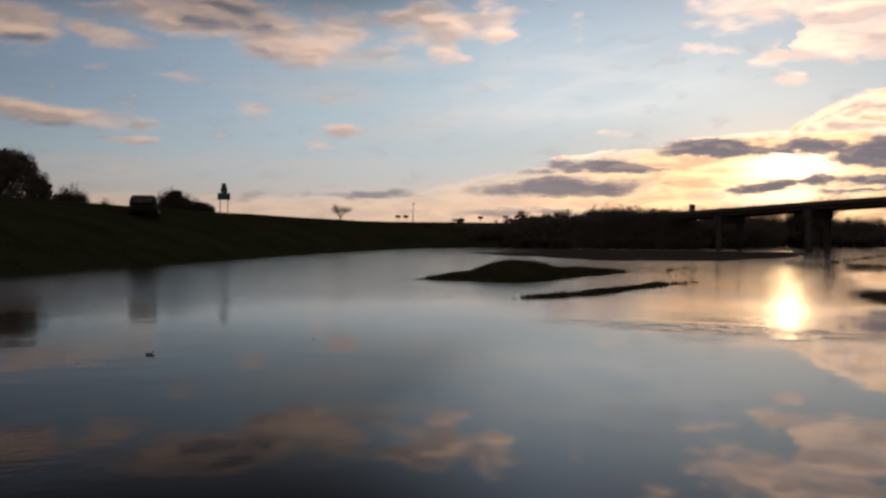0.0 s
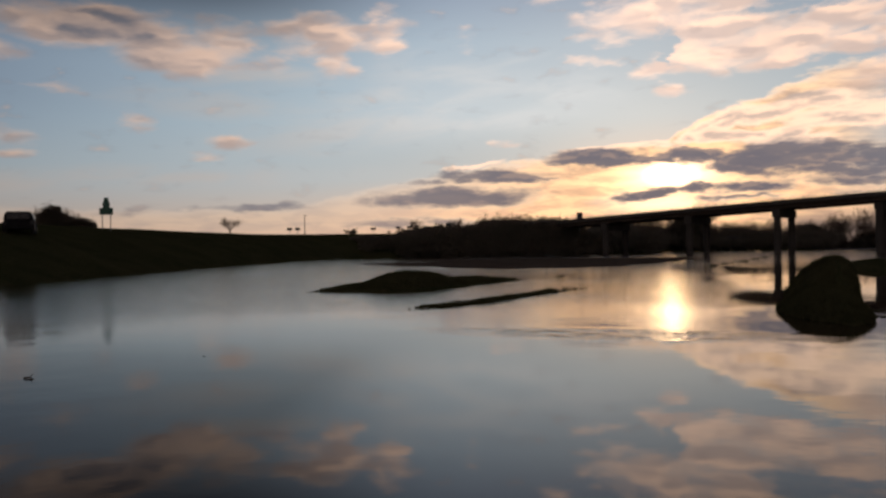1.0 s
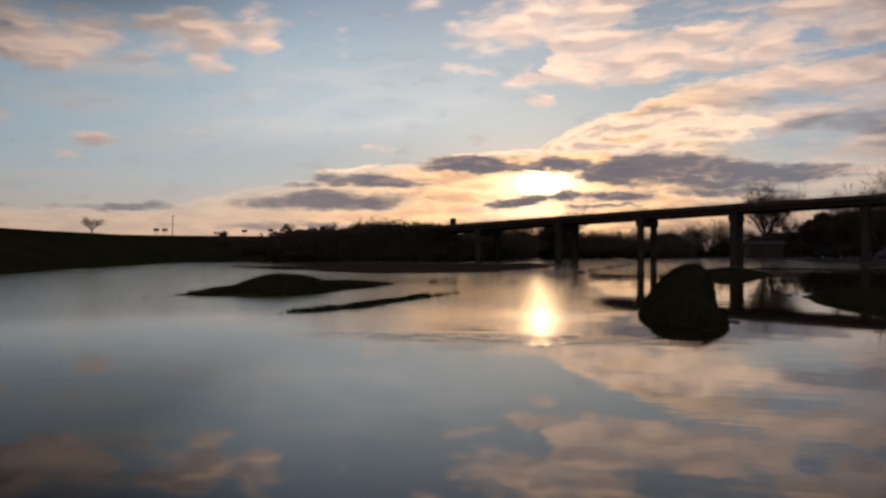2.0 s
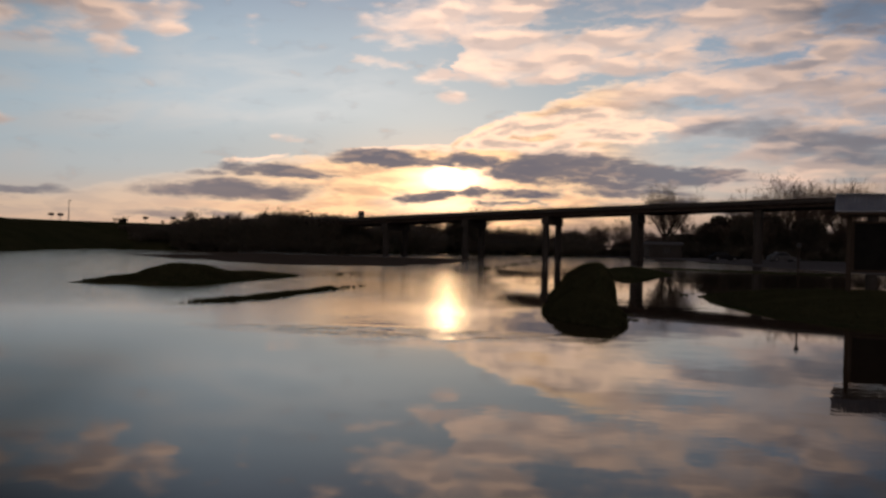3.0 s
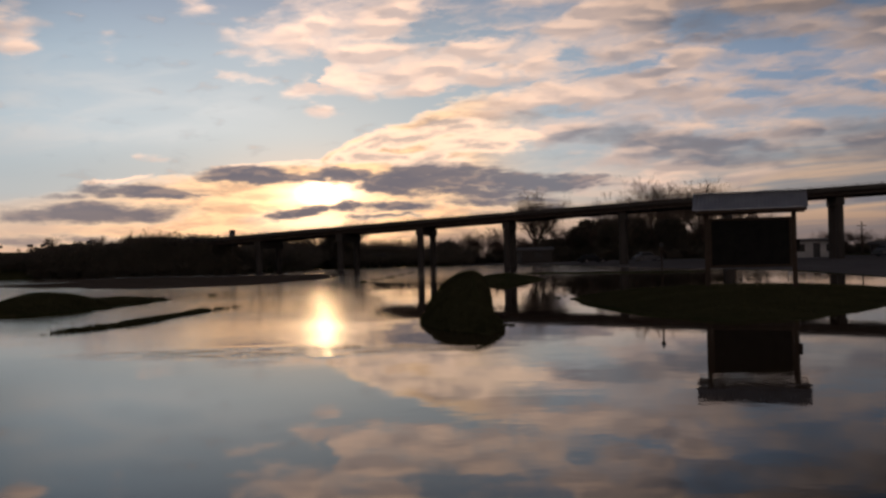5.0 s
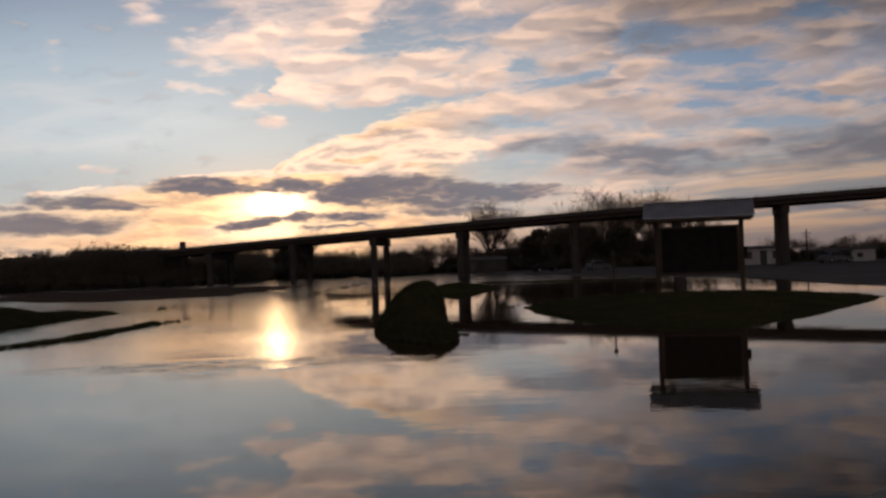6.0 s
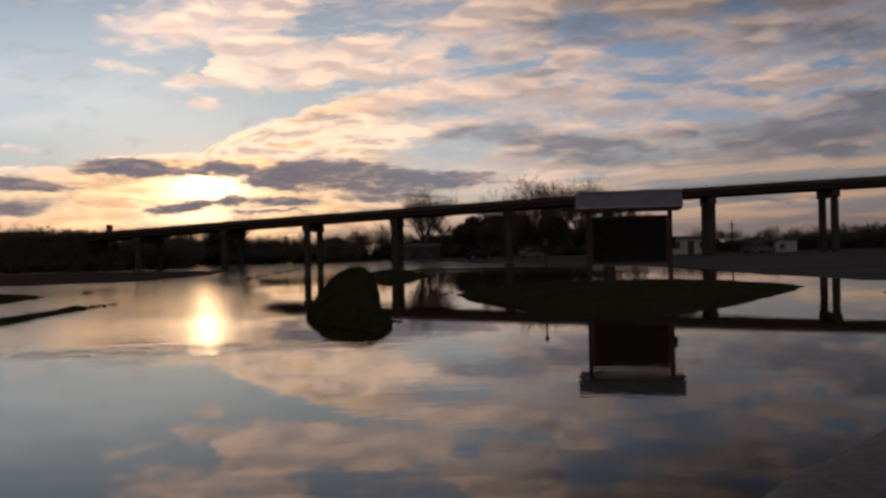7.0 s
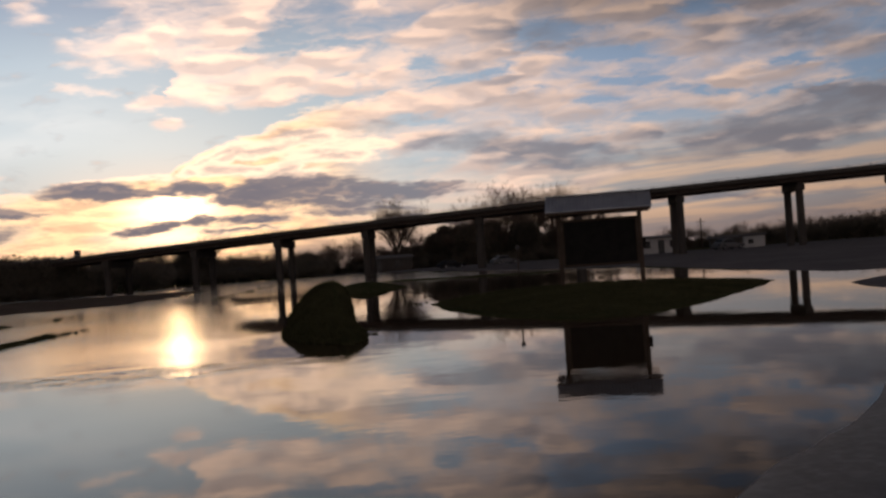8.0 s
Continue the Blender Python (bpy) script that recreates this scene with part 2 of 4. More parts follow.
    # thin streaks of stratus low over the lot
    streak = g.smooth(g.noise(g.xyz(g.math("MULTIPLY", az, 0.055), g.math("MULTIPLY_ADD", az, -0.02, g.math("MULTIPLY", el, 0.75))), 1.6, 5, 0.55, 0.4).outputs["Fac"], 0.40, 0.60)
    air = g.mix(low, air, g.mix(streak, (0.235, 0.225, 0.26), (0.68, 0.42, 0.285)))
    sky = g.mix(0.88, g.vmath("MULTIPLY", nishita.outputs[0], (0.08, 0.08, 0.08)), air)
    glow = g.math("MULTIPLY", glow, g.smooth(az, -2.0, 9.0, 1.0, 0.6))
    sky = g.mix(g.math("MULTIPLY", glow, 0.85), sky, (1.02, 0.60, 0.40))
    # faint veils
    wisp = g.smooth(g.noise(g.xyz(g.math("MULTIPLY", az, 0.14), g.math("MULTIPLY_ADD", az, -0.05, g.math("MULTIPLY", el, 0.5))), 1.3, 4, 0.5, 0.5).outputs["Fac"], 0.34, 0.66, 0.3, 1.4)
    sky = g.mix(g.math("MULTIPLY", banks(THIN), wisp, clamp=True), sky, g.mix(near, (0.55, 0.50, 0.47), (0.78, 0.75, 0.72)))
    # high broken sheet
    hi_m = g.math("MINIMUM", banks(SHEET, "ADD"), 0.89)
    hi_m = g.math("MAXIMUM", hi_m, banks(PUFFS))
    hi_m = g.math("SUBTRACT", hi_m, g.math("MULTIPLY", g.math("MAXIMUM", banks(GAPS, at=(az3, el3)), banks(GAPS_EAST, at=(az3, el3))), g.smooth(fine, 0.35, 0.6, 1.1, 0.75)))
    hi_m = g.math("MAXIMUM", hi_m, g.smooth(ang, 45.0, 90.0, 0.0, 0.7))
    mixn = g.math("ADD", g.math("MULTIPLY", n1, 0.25), g.math("MULTIPLY_ADD", fine, 0.2, g.math("MULTIPLY", puff, 0.55)))
    hi = g.math("MULTIPLY", cover(hi_m, mixn, 3.3, -0.05, 1.0), g.smooth(hi_m, 0.0, 0.3))
    left = banks(LEFT)
    hi = g.math("MAXIMUM", hi, g.math("MULTIPLY", cover(left, mixn, 2.2, 0.0, 1.0), g.smooth(left, 0.0, 0.25)))
    lit = g.mix(near, (0.86, 0.60, 0.465), (1.40, 0.95, 0.70))
    shade = g.mix(near, (0.215, 0.205, 0.235), (0.46, 0.41, 0.42))
    face = g.smooth(g.math("SUBTRACT", puff, lean), -0.13, 0.18)
    thick = g.smooth(n1, 0.50, 0.72)
    dark = g.math("ADD", g.math("MULTIPLY", thick, 0.32), g.math("MULTIPLY", face, 0.55))
    dark = g.math("ADD", dark, g.math("MULTIPLY", banks(GREY), g.smooth(lump, 0.3, 0.6, 0.65, 1.05)), clamp=True)
    high = g.mix(dark, lit, shade)
    sky = g.mix(g.math("MULTIPLY", hi, 0.92), sky, high)
    sky = g.mix(g.math("MULTIPLY", halo, 0.4), sky, (1.30, 0.84, 0.55))
    # the lit body of the bank that the sun stands in, below a bright ragged edge that climbs to the east
    edge = g.math("MULTIPLY", g.ramp(g.math("MULTIPLY_ADD", az, 1 / 40, 0.75), [(p / 40 + 0.75, (e / 12,) * 3) for p, e in BANK_EDGE]), 12.0)
    under = g.math("SUBTRACT", edge, g.math("MULTIPLY_ADD", tk.outputs[1], 0.6, el2))
    body = g.math("MULTIPLY", g.smooth(under, -0.06, 0.26), g.smooth(az, 2.0, 9.0, 1.0, 0.0))
    fold = g.smooth(g.noise(g.xyz(g.math("MULTIPLY", az, 0.22), g.math("MULTIPLY", el, 1.1)), 1.5, 5, 0.58, 0.4).outputs["Fac"], 0.36, 0.62)
    flesh = g.mix(fold, (0.82, 0.48, 0.28), (1.52, 0.92, 0.47))
    flesh = g.mix(g.smooth(under, 0.05, 0.55, 0.9, 0.0), flesh, (1.40, 0.98, 0.66))
    sky = g.mix(g.math("MULTIPLY", body, g.smooth(ang, 4.0, 19.0, 0.9, 0.15)), sky, flesh)
    # a brighter torn bank just over the sun
    wed_m = banks(WEDGE)
    wed = cover(wed_m, lump, 1.2, 0.15, 0.60)
    inner = g.math("MULTIPLY", g.smooth(g.math("SUBTRACT", lump, lump_up), -0.10, 0.14, 0.7, 0.0), cover(wed_m, lump, 1.2, 0.50, 0.95))
    inner = g.math("MAXIMUM", inner, g.math("MULTIPLY", banks(GREY), 0.9))
    sky = g.mix(g.math("MULTIPLY", wed, 0.92), sky, g.mix(inner, (1.38, 0.95, 0.68), (0.42, 0.36, 0.35)))
    sky = g.mix(hot, sky, (2.2, 1.5, 1.0))
    # the veiled sun itself
    disc = oval(SUN_AZ, SUN_EL, 2.4, 1.15)
    blaze = g.math("MULTIPLY", disc, disc)
    wide = oval(SUN_AZ - 0.4, SUN_EL - 0.5, 6.5, 2.3)
    fire = g.vmath("ADD", g.vmath("MULTIPLY", g.xyz(blaze, blaze, blaze), (10.0, 6.2, 3.0)), g.vmath("MULTIPLY", g.xyz(wide, wide, wide), (1.0, 0.58, 0.27)))
    sky = g.vmath("ADD", sky, fire)
    # grey backs of the thicker banks
    back = g.math("MULTIPLY", cover(banks(GREY, at=(az3, el3)), lump, 1.2, 0.15, 1.15), g.smooth(az, -12.0, -4.0))
    sky = g.mix(g.math("MULTIPLY", back, 0.6), sky, g.mix(near, (0.20, 0.185, 0.205), (0.36, 0.30, 0.285)))
    # low dark bars with bright rims
    lo_m = g.math("MAXIMUM", banks(BARS, at=(az3, el3)), banks(FAR_BARS, at=(az3, el3)))
    rim = cover(lo_m, lump, 0.9, 0.03, 0.30)
    sky = g.mix(g.math("MULTIPLY", rim, g.math("MULTIPLY", glow, 0.65)), sky, (1.15, 0.88, 0.62))
    bar = cover(lo_m, lump, 1.4, 0.06, 0.76)
    barcol = g.mix(glow, (0.160, 0.155, 0.190), (0.122, 0.115, 0.150))
    barcol = g.mix(g.math("MULTIPLY", g.smooth(g.math("SUBTRACT", lump, lump_up), 0.02, 0.16), 0.35), barcol, g.mix(near, (0.34, 0.27, 0.26), (0.66, 0.44, 0.32)))
    sky = g.mix(g.math("MULTIPLY", bar, g.math("MULTIPLY_ADD", near, 0.19, 0.76)), sky, barcol)
    # haze dims the horizon east of the sun
    sky = g.mix(g.math("MULTIPLY", g.smooth(el, 0.6, 2.8, 0.85, 0.0), g.smooth(az, -3.0, 2.0)), sky, (0.24, 0.185, 0.175))
    # away from the sun the evening sky is dim
    # except behind the camera, where it is brightened as unseen fill light
    dusk_fill = g.math("MULTIPLY", g.smooth(ang, 18.0, 68.0, 1.0, 0.42), g.smooth(y, 0.3, -0.5, 1.0, 3.4))
    # high sky to both sides darkened so the near water mirrors less light
    lofty = g.smooth(el, 11.0, 18.0)
    side = g.smooth(g.math("ABSOLUTE", g.math("ADD", az, 6.0)), 12.0, 30.0, 1.05, 0.2)
    dusk_fill = g.math("MULTIPLY", dusk_fill, g.math("MULTIPLY_ADD", lofty, g.math("SUBTRACT", side, 1.0), 1.0))
    west = g.math("MULTIPLY", g.smooth(g.math("ABSOLUTE", g.math("ADD", az, 16.0)), 4.0, 18.0, 0.18, 0.0), g.smooth(el, 5.0, 9.0))
    dusk_fill = g.math("MULTIPLY", dusk_fill, g.math("ADD", west, 1.0))
    g.link(g.vmath("MULTIPLY", sky, g.xyz(dusk_fill, dusk_fill, dusk_fill)), bg.inputs[0])
    bg.inputs[1].default_value = 1.0
    g.link(bg.outputs[0], out.inputs[0])


build_sky()
sun = new("sun", bpy.data.lights.new("sun", "SUN"))
sun.data.energy, sun.data.angle, sun.data.color = 0.0008, radians(1.0), (1.0, 0.62, 0.30)
sun.matrix_world = look(bearing(SUN_AZ, 100, 100 * math.tan(radians(SUN_EL))), (0, 0, 0))

# ---- materials ----


def surface(name, colors, scale=2.0, rough=0.85, metallic=0.0, bump=0.3, bump_scale=20.0, fine=6.0, spec=0.3, vary=0.0, thin=0.0):
    """A worn surface: two colours mixed by broad and fine grain, with relief."""
    m = bpy.data.materials.new(name)
    m.use_nodes = True
    g = Nodes(m.node_tree)
    out = g.add("ShaderNodeOutputMaterial")
    b = g.add("ShaderNodeBsdfPrincipled")
    co = g.add("ShaderNodeTexCoord").outputs["Object"]
    big = g.noise(co, scale, 5, 0.6).outputs["Fac"]
    small = g.noise(co, scale * fine, 4, 0.65).outputs["Fac"]
    f = g.smooth(g.math("ADD", g.math("MULTIPLY", big, 0.6), g.math("MULTIPLY", small, 0.4)), 0.35, 0.65)
    col = g.mix(f, *colors[:2])
    if len(colors) > 2:
        col = g.mix(g.smooth(small, 0.55, 0.72), col, colors[2])
    if vary:
        r = g.add("ShaderNodeObjectInfo").outputs["Random"]
        col = g.mix(1.0, col, g.mix(r, (1 - vary,) * 3, (1 + vary,) * 3), "MULTIPLY")
    g.link(col, b.inputs["Base Color"])
    if thin:   # light also passes through, as in leaves and fine twigs
        tr, both = g.add("ShaderNodeBsdfTranslucent"), g.add("ShaderNodeMixShader")
        g.link(g.mix(1.0, col, (1.9, 1.5, 1.3), "MULTIPLY"), tr.inputs[0])
        both.inputs[0].default_value = thin
        g.link(b.outputs[0], both.inputs[1])
        g.link(tr.outputs[0], both.inputs[2])
        g.link(both.outputs[0], out.inputs[0])
    else:
        g.link(b.outputs[0], out.inputs[0])
    g.put(b.inputs["Roughness"], g.smooth(small, 0.3, 0.7, rough - 0.08, min(1.0, rough + 0.08)))
    b.inputs["Metallic"].default_value = metallic
    b.inputs["Specular IOR Level"].default_value = spec
    if bump:
        bp = g.add("ShaderNodeBump")
        bp.inputs["Strength"].default_value = bump
        bp.inputs["Distance"].default_value = 0.02
        g.link(g.noise(co, bump_scale, 4, 0.6).outputs["Fac"], bp.inputs["Height"])
        g.link(bp.outputs[0], b.inputs["Normal"])
    return m


def water_material():
    m = bpy.data.materials.new("flood_water")
    m.use_nodes = True
    g = Nodes(m.node_tree)
    out = g.add("ShaderNodeOutputMaterial")
    b = g.add("ShaderNodeBsdfPrincipled")
    g.link(b.outputs[0], out.inputs[0])
    co = g.add("ShaderNodeTexCoord").outputs["Object"]
    silt = g.noise(co, 0.08, 4).outputs["Fac"]
    g.link(g.mix(silt, (0.030, 0.019, 0.011), (0.050, 0.033, 0.020)), b.inputs["Base Color"])
    b.inputs["IOR"].default_value = 1.33
    # patches of ripples between calm stretches
    patch = g.smooth(g.noise(co, 0.12, 3, 0.5).outputs["Fac"], 0.44, 0.62, 0.05, 0.42)
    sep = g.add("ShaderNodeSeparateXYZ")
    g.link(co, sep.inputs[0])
    # specular is weakened by position to paint the near and side water darker
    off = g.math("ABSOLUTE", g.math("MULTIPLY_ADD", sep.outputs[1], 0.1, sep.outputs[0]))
    side_dim = g.math("MULTIPLY", g.smooth(g.math("MULTIPLY_ADD", sep.outputs[1], -0.22, off), 0.0, 1.9), g.smooth(sep.outputs[1], 8.0, 17.0, 1.0, 0.0))
    g.link(g.math("MULTIPLY_ADD", side_dim, -0.35, g.smooth(sep.outputs[1], 6.0, 30.0, 0.40, 0.50)), b.inputs["Specular IOR Level"])
    # a breeze roughens the open western reach
    reach = g.smooth(g.math("MULTIPLY_ADD", sep.outputs[0], -0.5, sep.outputs[1]), 8.0, 25.0)
    breeze = g.math("MULTIPLY", reach, g.smooth(g.math("MULTIPLY_ADD", sep.outputs[1], 0.065, sep.outputs[0]), 1.1, -0.6))
    breeze = g.math("MAXIMUM", breeze, g.smooth(sep.outputs[1], 40.0, 74.0))
    gusty = g.math("MULTIPLY", reach, g.smooth(g.math("MULTIPLY_ADD", sep.outputs[1], 0.30, sep.outputs[0]), -1.0, -9.0))
    paw = g.math("MULTIPLY", g.smooth(g.vmath("LENGTH", g.vmath("MULTIPLY", g.vmath("SUBTRACT", co, (-2.2, 13.1, 0.0)), (0.26, 0.85, 0.0)), out=1), 0.4, 1.0, 1.0, 0.0),
                 g.smooth(g.noise(co, 1.6, 4, 0.6).outputs["Fac"], 0.36, 0.68))
    patch = g.math("ADD", g.math("MULTIPLY_ADD", paw, 0.9, patch), g.math("MULTIPLY_ADD", breeze, 0.32, g.math("MULTIPLY", gusty, 0.4)))
    wave = g.noise(co, 1.1, 3, 0.55).outputs["Fac"]
    ripple = g.noise(co, 9.0, 3, 0.6).outputs["Fac"]
    h = g.math("MULTIPLY", g.math("ADD", g.math("MULTIPLY", wave, 1.0), g.math("MULTIPLY", ripple, g.math("MULTIPLY_ADD", g.math("MAXIMUM", breeze, paw), 0.6, 0.12))), patch)
    bp = g.add("ShaderNodeBump")
    bp.inputs["Strength"].default_value = 1.0
    bp.inputs["Distance"].default_value = 0.012
    g.link(h, bp.inputs["Height"])
    g.link(bp.outputs[0], b.inputs["Normal"])
    g.link(g.math("ADD", g.math("MULTIPLY_ADD", gusty, 0.02, 0.02), g.math("MULTIPLY", breeze, g.math("MULTIPLY", g.smooth(sep.outputs[1], 22.0, 50.0, 0.015, 0.08), g.smooth(gusty, 0.2, 0.9, 1.0, 0.15)))), b.inputs["Roughness"])
    return m


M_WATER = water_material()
M_GRASS = surface("winter_grass", ((0.034, 0.040, 0.018), (0.060, 0.056, 0.028), (0.075, 0.060, 0.034)), 0.35, 0.98, bump=0.8, bump_scale=9, fine=14, spec=0.0)
M_BLADE = surface("grass_blades", ((0.042, 0.045, 0.023), (0.072, 0.068, 0.036)), 0.8, 0.95, bump=0, spec=0.0)
M_MUD = surface("wet_mud", ((0.080, 0.062, 0.050), (0.125, 0.100, 0.082)), 0.4, 1.0, bump=0.6, bump_scale=6, fine=12, spec=0.0)
M_GRAVEL = surface("gravel_lot", ((0.105, 0.10, 0.102), (0.165, 0.155, 0.155)), 0.25, 1.0, bump=0.5, bump_scale=14, fine=20, spec=0.0)
M_RAMP = surface("wet_concrete_ramp", ((0.075, 0.068, 0.062), (0.115, 0.104, 0.094)), 0.8, 0.42, bump=0.15, fine=14, spec=0.25)
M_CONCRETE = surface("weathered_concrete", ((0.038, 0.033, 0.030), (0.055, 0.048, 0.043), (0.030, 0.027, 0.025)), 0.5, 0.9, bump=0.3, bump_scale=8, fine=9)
M_GIRDER = surface("rusty_steel", ((0.035, 0.026, 0.023), (0.055, 0.038, 0.030)), 1.2, 0.8, bump=0.2, fine=8)
M_BARK = surface("bark", ((0.045, 0.035, 0.028), (0.075, 0.06, 0.048)), 3.0, 0.95, bump=0.6, fine=8, spec=0.1, vary=0.25)
M_LEAF = surface("dark_foliage", ((0.085, 0.080, 0.066), (0.12, 0.11, 0.090)), 1.5, 0.9, bump=0, spec=0.1, vary=0.3, thin=0.5)
M_TWIG = surface("brown_twigs", ((0.13, 0.105, 0.09), (0.20, 0.165, 0.14)), 2.0, 0.95, bump=0, spec=0.1, vary=0.3, thin=0.5)
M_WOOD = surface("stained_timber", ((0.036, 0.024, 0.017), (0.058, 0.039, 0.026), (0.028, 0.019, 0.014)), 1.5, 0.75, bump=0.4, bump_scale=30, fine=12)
M_ROOF = surface("galvanised_roofing", ((0.22, 0.235, 0.27), (0.30, 0.315, 0.35)), 2.0, 0.45, metallic=0.5, bump=0.1, fine=8)
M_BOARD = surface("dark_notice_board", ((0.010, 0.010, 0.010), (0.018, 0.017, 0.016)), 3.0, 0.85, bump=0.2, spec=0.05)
M_WHITE = surface("weathered_white_siding", ((0.32, 0.32, 0.32), (0.42, 0.41, 0.41)), 0.7, 0.7, bump=0.15, fine=10)
M_SHINGLE = surface("dark_shingles", ((0.06, 0.055, 0.055), (0.10, 0.09, 0.085)), 1.5, 0.9, bump=0.5)
M_GLASS = surface("dark_glazing", ((0.012, 0.014, 0.018), (0.02, 0.022, 0.026)), 1.0, 0.25, bump=0, spec=0.25)
M_DARKCAR = surface("dark_car_paint", ((0.012, 0.012, 0.014), (0.018, 0.018, 0.02)), 2.0, 0.75, bump=0, spec=0.05)
M_LIGHTCAR = surface("silver_car_paint", ((0.07, 0.072, 0.08), (0.10, 0.102, 0.11)), 2.0, 0.6, metallic=0.1, bump=0, spec=0.5)
M_TYRE = surface("tyre_rubber", ((0.015, 0.015, 0.015), (0.025, 0.025, 0.025)), 6.0, 0.9, bump=0.2)
M_STEEL = surface("galvanised_post", ((0.20, 0.20, 0.21), (0.28, 0.28, 0.29)), 4.0, 0.5, metallic=0.6, bump=0.1)
M_SIGNGREEN = surface("green_sign_face", ((0.015, 0.07, 0.05), (0.02, 0.085, 0.06)), 3.0, 0.5, bump=0)
M_SIGNBACK = surface("sign_back", ((0.045, 0.045, 0.048), (0.07, 0.07, 0.073)), 3.0, 0.6, metallic=0.4, bump=0)

# ---- helpers for meshes ----


def mesh_ob(name, verts, faces, mats, smooth=False):
    me = bpy.data.meshes.new(name)
    me.from_pydata(verts, [], faces)
    for m in (mats if isinstance(mats, (list, tuple)) else [mats]):
        me.materials.append(m)
    if smooth:
        me.polygons.foreach_set("use_smooth", [True] * len(me.polygons))
    me.update()
    return new(name, me)


def part(name, bm, material, parent, label=""):
    me = bpy.data.meshes.new(name)
    bm.to_mesh(me)
    bm.free()
    me.materials.append(material)
    ob = new(name, me)
    ob.parent = parent
    if label:
        ob["label"] = label
    return ob


def thing(name, label, category, m=None, group="", kind=""):
    ob = tagged(new(name), label, category, group, kind)
    ob.empty_display_size = 0.2
    if m is not None:
        ob.matrix_basis = m
    return ob


def box(bm, cx, cy, cz, sx, sy, sz, bevel=0.0, m=None):
    r = bmesh.ops.create_cube(bm, size=1.0)
    vs = r["verts"]
    bmesh.ops.scale(bm, vec=(sx, sy, sz), verts=vs)
    bmesh.ops.translate(bm, vec=(cx, cy, cz), verts=vs)
    if bevel:
        es = list({e for v in vs for e in v.link_edges})
        out = bmesh.ops.bevel(bm, geom=es, offset=bevel, segments=1, affect="EDGES")
        vs = list({v for f in out["faces"] for v in f.verts} | {v for v in vs if v.is_valid})
    if m is not None:
        bmesh.ops.transform(bm, matrix=m, verts=[v for v in vs if v.is_valid])
    return bm


def boxes(*rows, bevel=0.0):
    bm = bmesh.new()
    for r in rows:
        box(bm, *r, bevel=bevel)
    return bm


def tube(bm, a, b, ra, rb, n=10):
    a, b = Vector(a), Vector(b)
    d = b - a
    r = bmesh.ops.create_cone(bm, cap_ends=True, segments=n, radius1=ra, radius2=rb, depth=d.length)
    m = Matrix.Translation((a + b) / 2) @ d.to_track_quat("Z", "Y").to_matrix().to_4x4()
    bmesh.ops.transform(bm, matrix=m, verts=r["verts"])
    return bm


# ---- lie of the land ----


def sdf(poly, X, Y):
    """Distance to the outline of a polygon, positive inside."""
    d = np.full(X.shape, 1e9)
    inside = np.zeros(X.shape, bool)
    for (x0, y0), (x1, y1) in zip(poly, poly[1:] + poly[:1]):
        ex, ey = x1 - x0, y1 - y0
        t = np.clip(((X - x0) * ex + (Y - y0) * ey) / (ex * ex + ey * ey), 0, 1)
        d = np.minimum(d, np.hypot(X - x0 - t * ex, Y - y0 - t * ey))
        hit = (y0 > Y) != (y1 > Y)
        inside ^= hit & (X < (x1 - x0) * (Y - y0) / (y1 - y0 if y1 != y0 else 1e-9) + x0)
    return np.where(inside, d, -d)


_rng = np.random.default_rng(4)
_GRID = _rng.random((256, 256))


def vnoise(X, Y, s):
    """Smooth value noise in 0..1 with cells s metres wide."""
    u, v = X / s + 1000.3, Y / s + 1000.7
    i, j = np.floor(u).astype(int), np.floor(v).astype(int)
    a, b = u - i, v - j
    a, b = a * a * (3 - 2 * a), b * b * (3 - 2 * b)
    g = lambda p, q: _GRID[p % 256, q % 256]
    return (g(i, j) * (1 - a) + g(i + 1, j) * a) * (1 - b) + (g(i, j + 1) * (1 - a) + g(i + 1, j + 1) * a) * b


def step(d, w):
    t = np.clip(d / w, 0, 1)
    return t * t * (3 - 2 * t)


EMBANKMENT = [(-14, -60), (-24, 5), (-26, 19.6), (-30.5, 31.3), (-43, 65.5), (-52, 98), (-56, 113), (-48, 119), (-38, 124), (-29, 127), (-24, 130), (-21, 138), (-20, 180), (-90, 220), (-400, 900), (-900, -60)]
FAR_BANK = [(-70, 130), (-37, 142), (-18, 156), (-6, 160), (10, 160), (19, 152), (19, 118), (21, 90), (24, 57), (22.0, 46), (20.2, 36), (18.6, 29), (20.5, 27.6), (33, 31),
            (60, 30), (900, 0), (2500, 900), (0, 2500), (-2500, 1500), (-300, 300)]
LOT = [(4, 172), (7, 160.5), (16, 154.5), (19.5, 140), (20.5, 90), (24, 57), (22, 46), (20.2, 36), (18.6, 29), (20.5, 27.6), (33, 31), (60, 30), (160, 40), (120, 112), (60, 135), (34, 172)]
NEAR_BANK = [(30, 9.8), (12, 9.6), (7.2, 8.7), (5.04, 6.95), (4.49, 6.37), (3.81, 5.69), (3.34, 5.3), (2.63, 4.76), (2.16, 4.27), (1.6, 3.5), (0.8, 2.4), (-2, 1.6), (-8, 1.2), (-16, 0), (-24, -40), (60, -60), (60, 9)]
ISLET = [(-13.6, 23.6), (-12.0, 23.9), (-10.6, 25.2), (-9.7, 28.0), (-9.2, 33.6), (-9.9, 33.8), (-11.7, 33.0), (-13.9, 30.0), (-14.0, 26.0)]
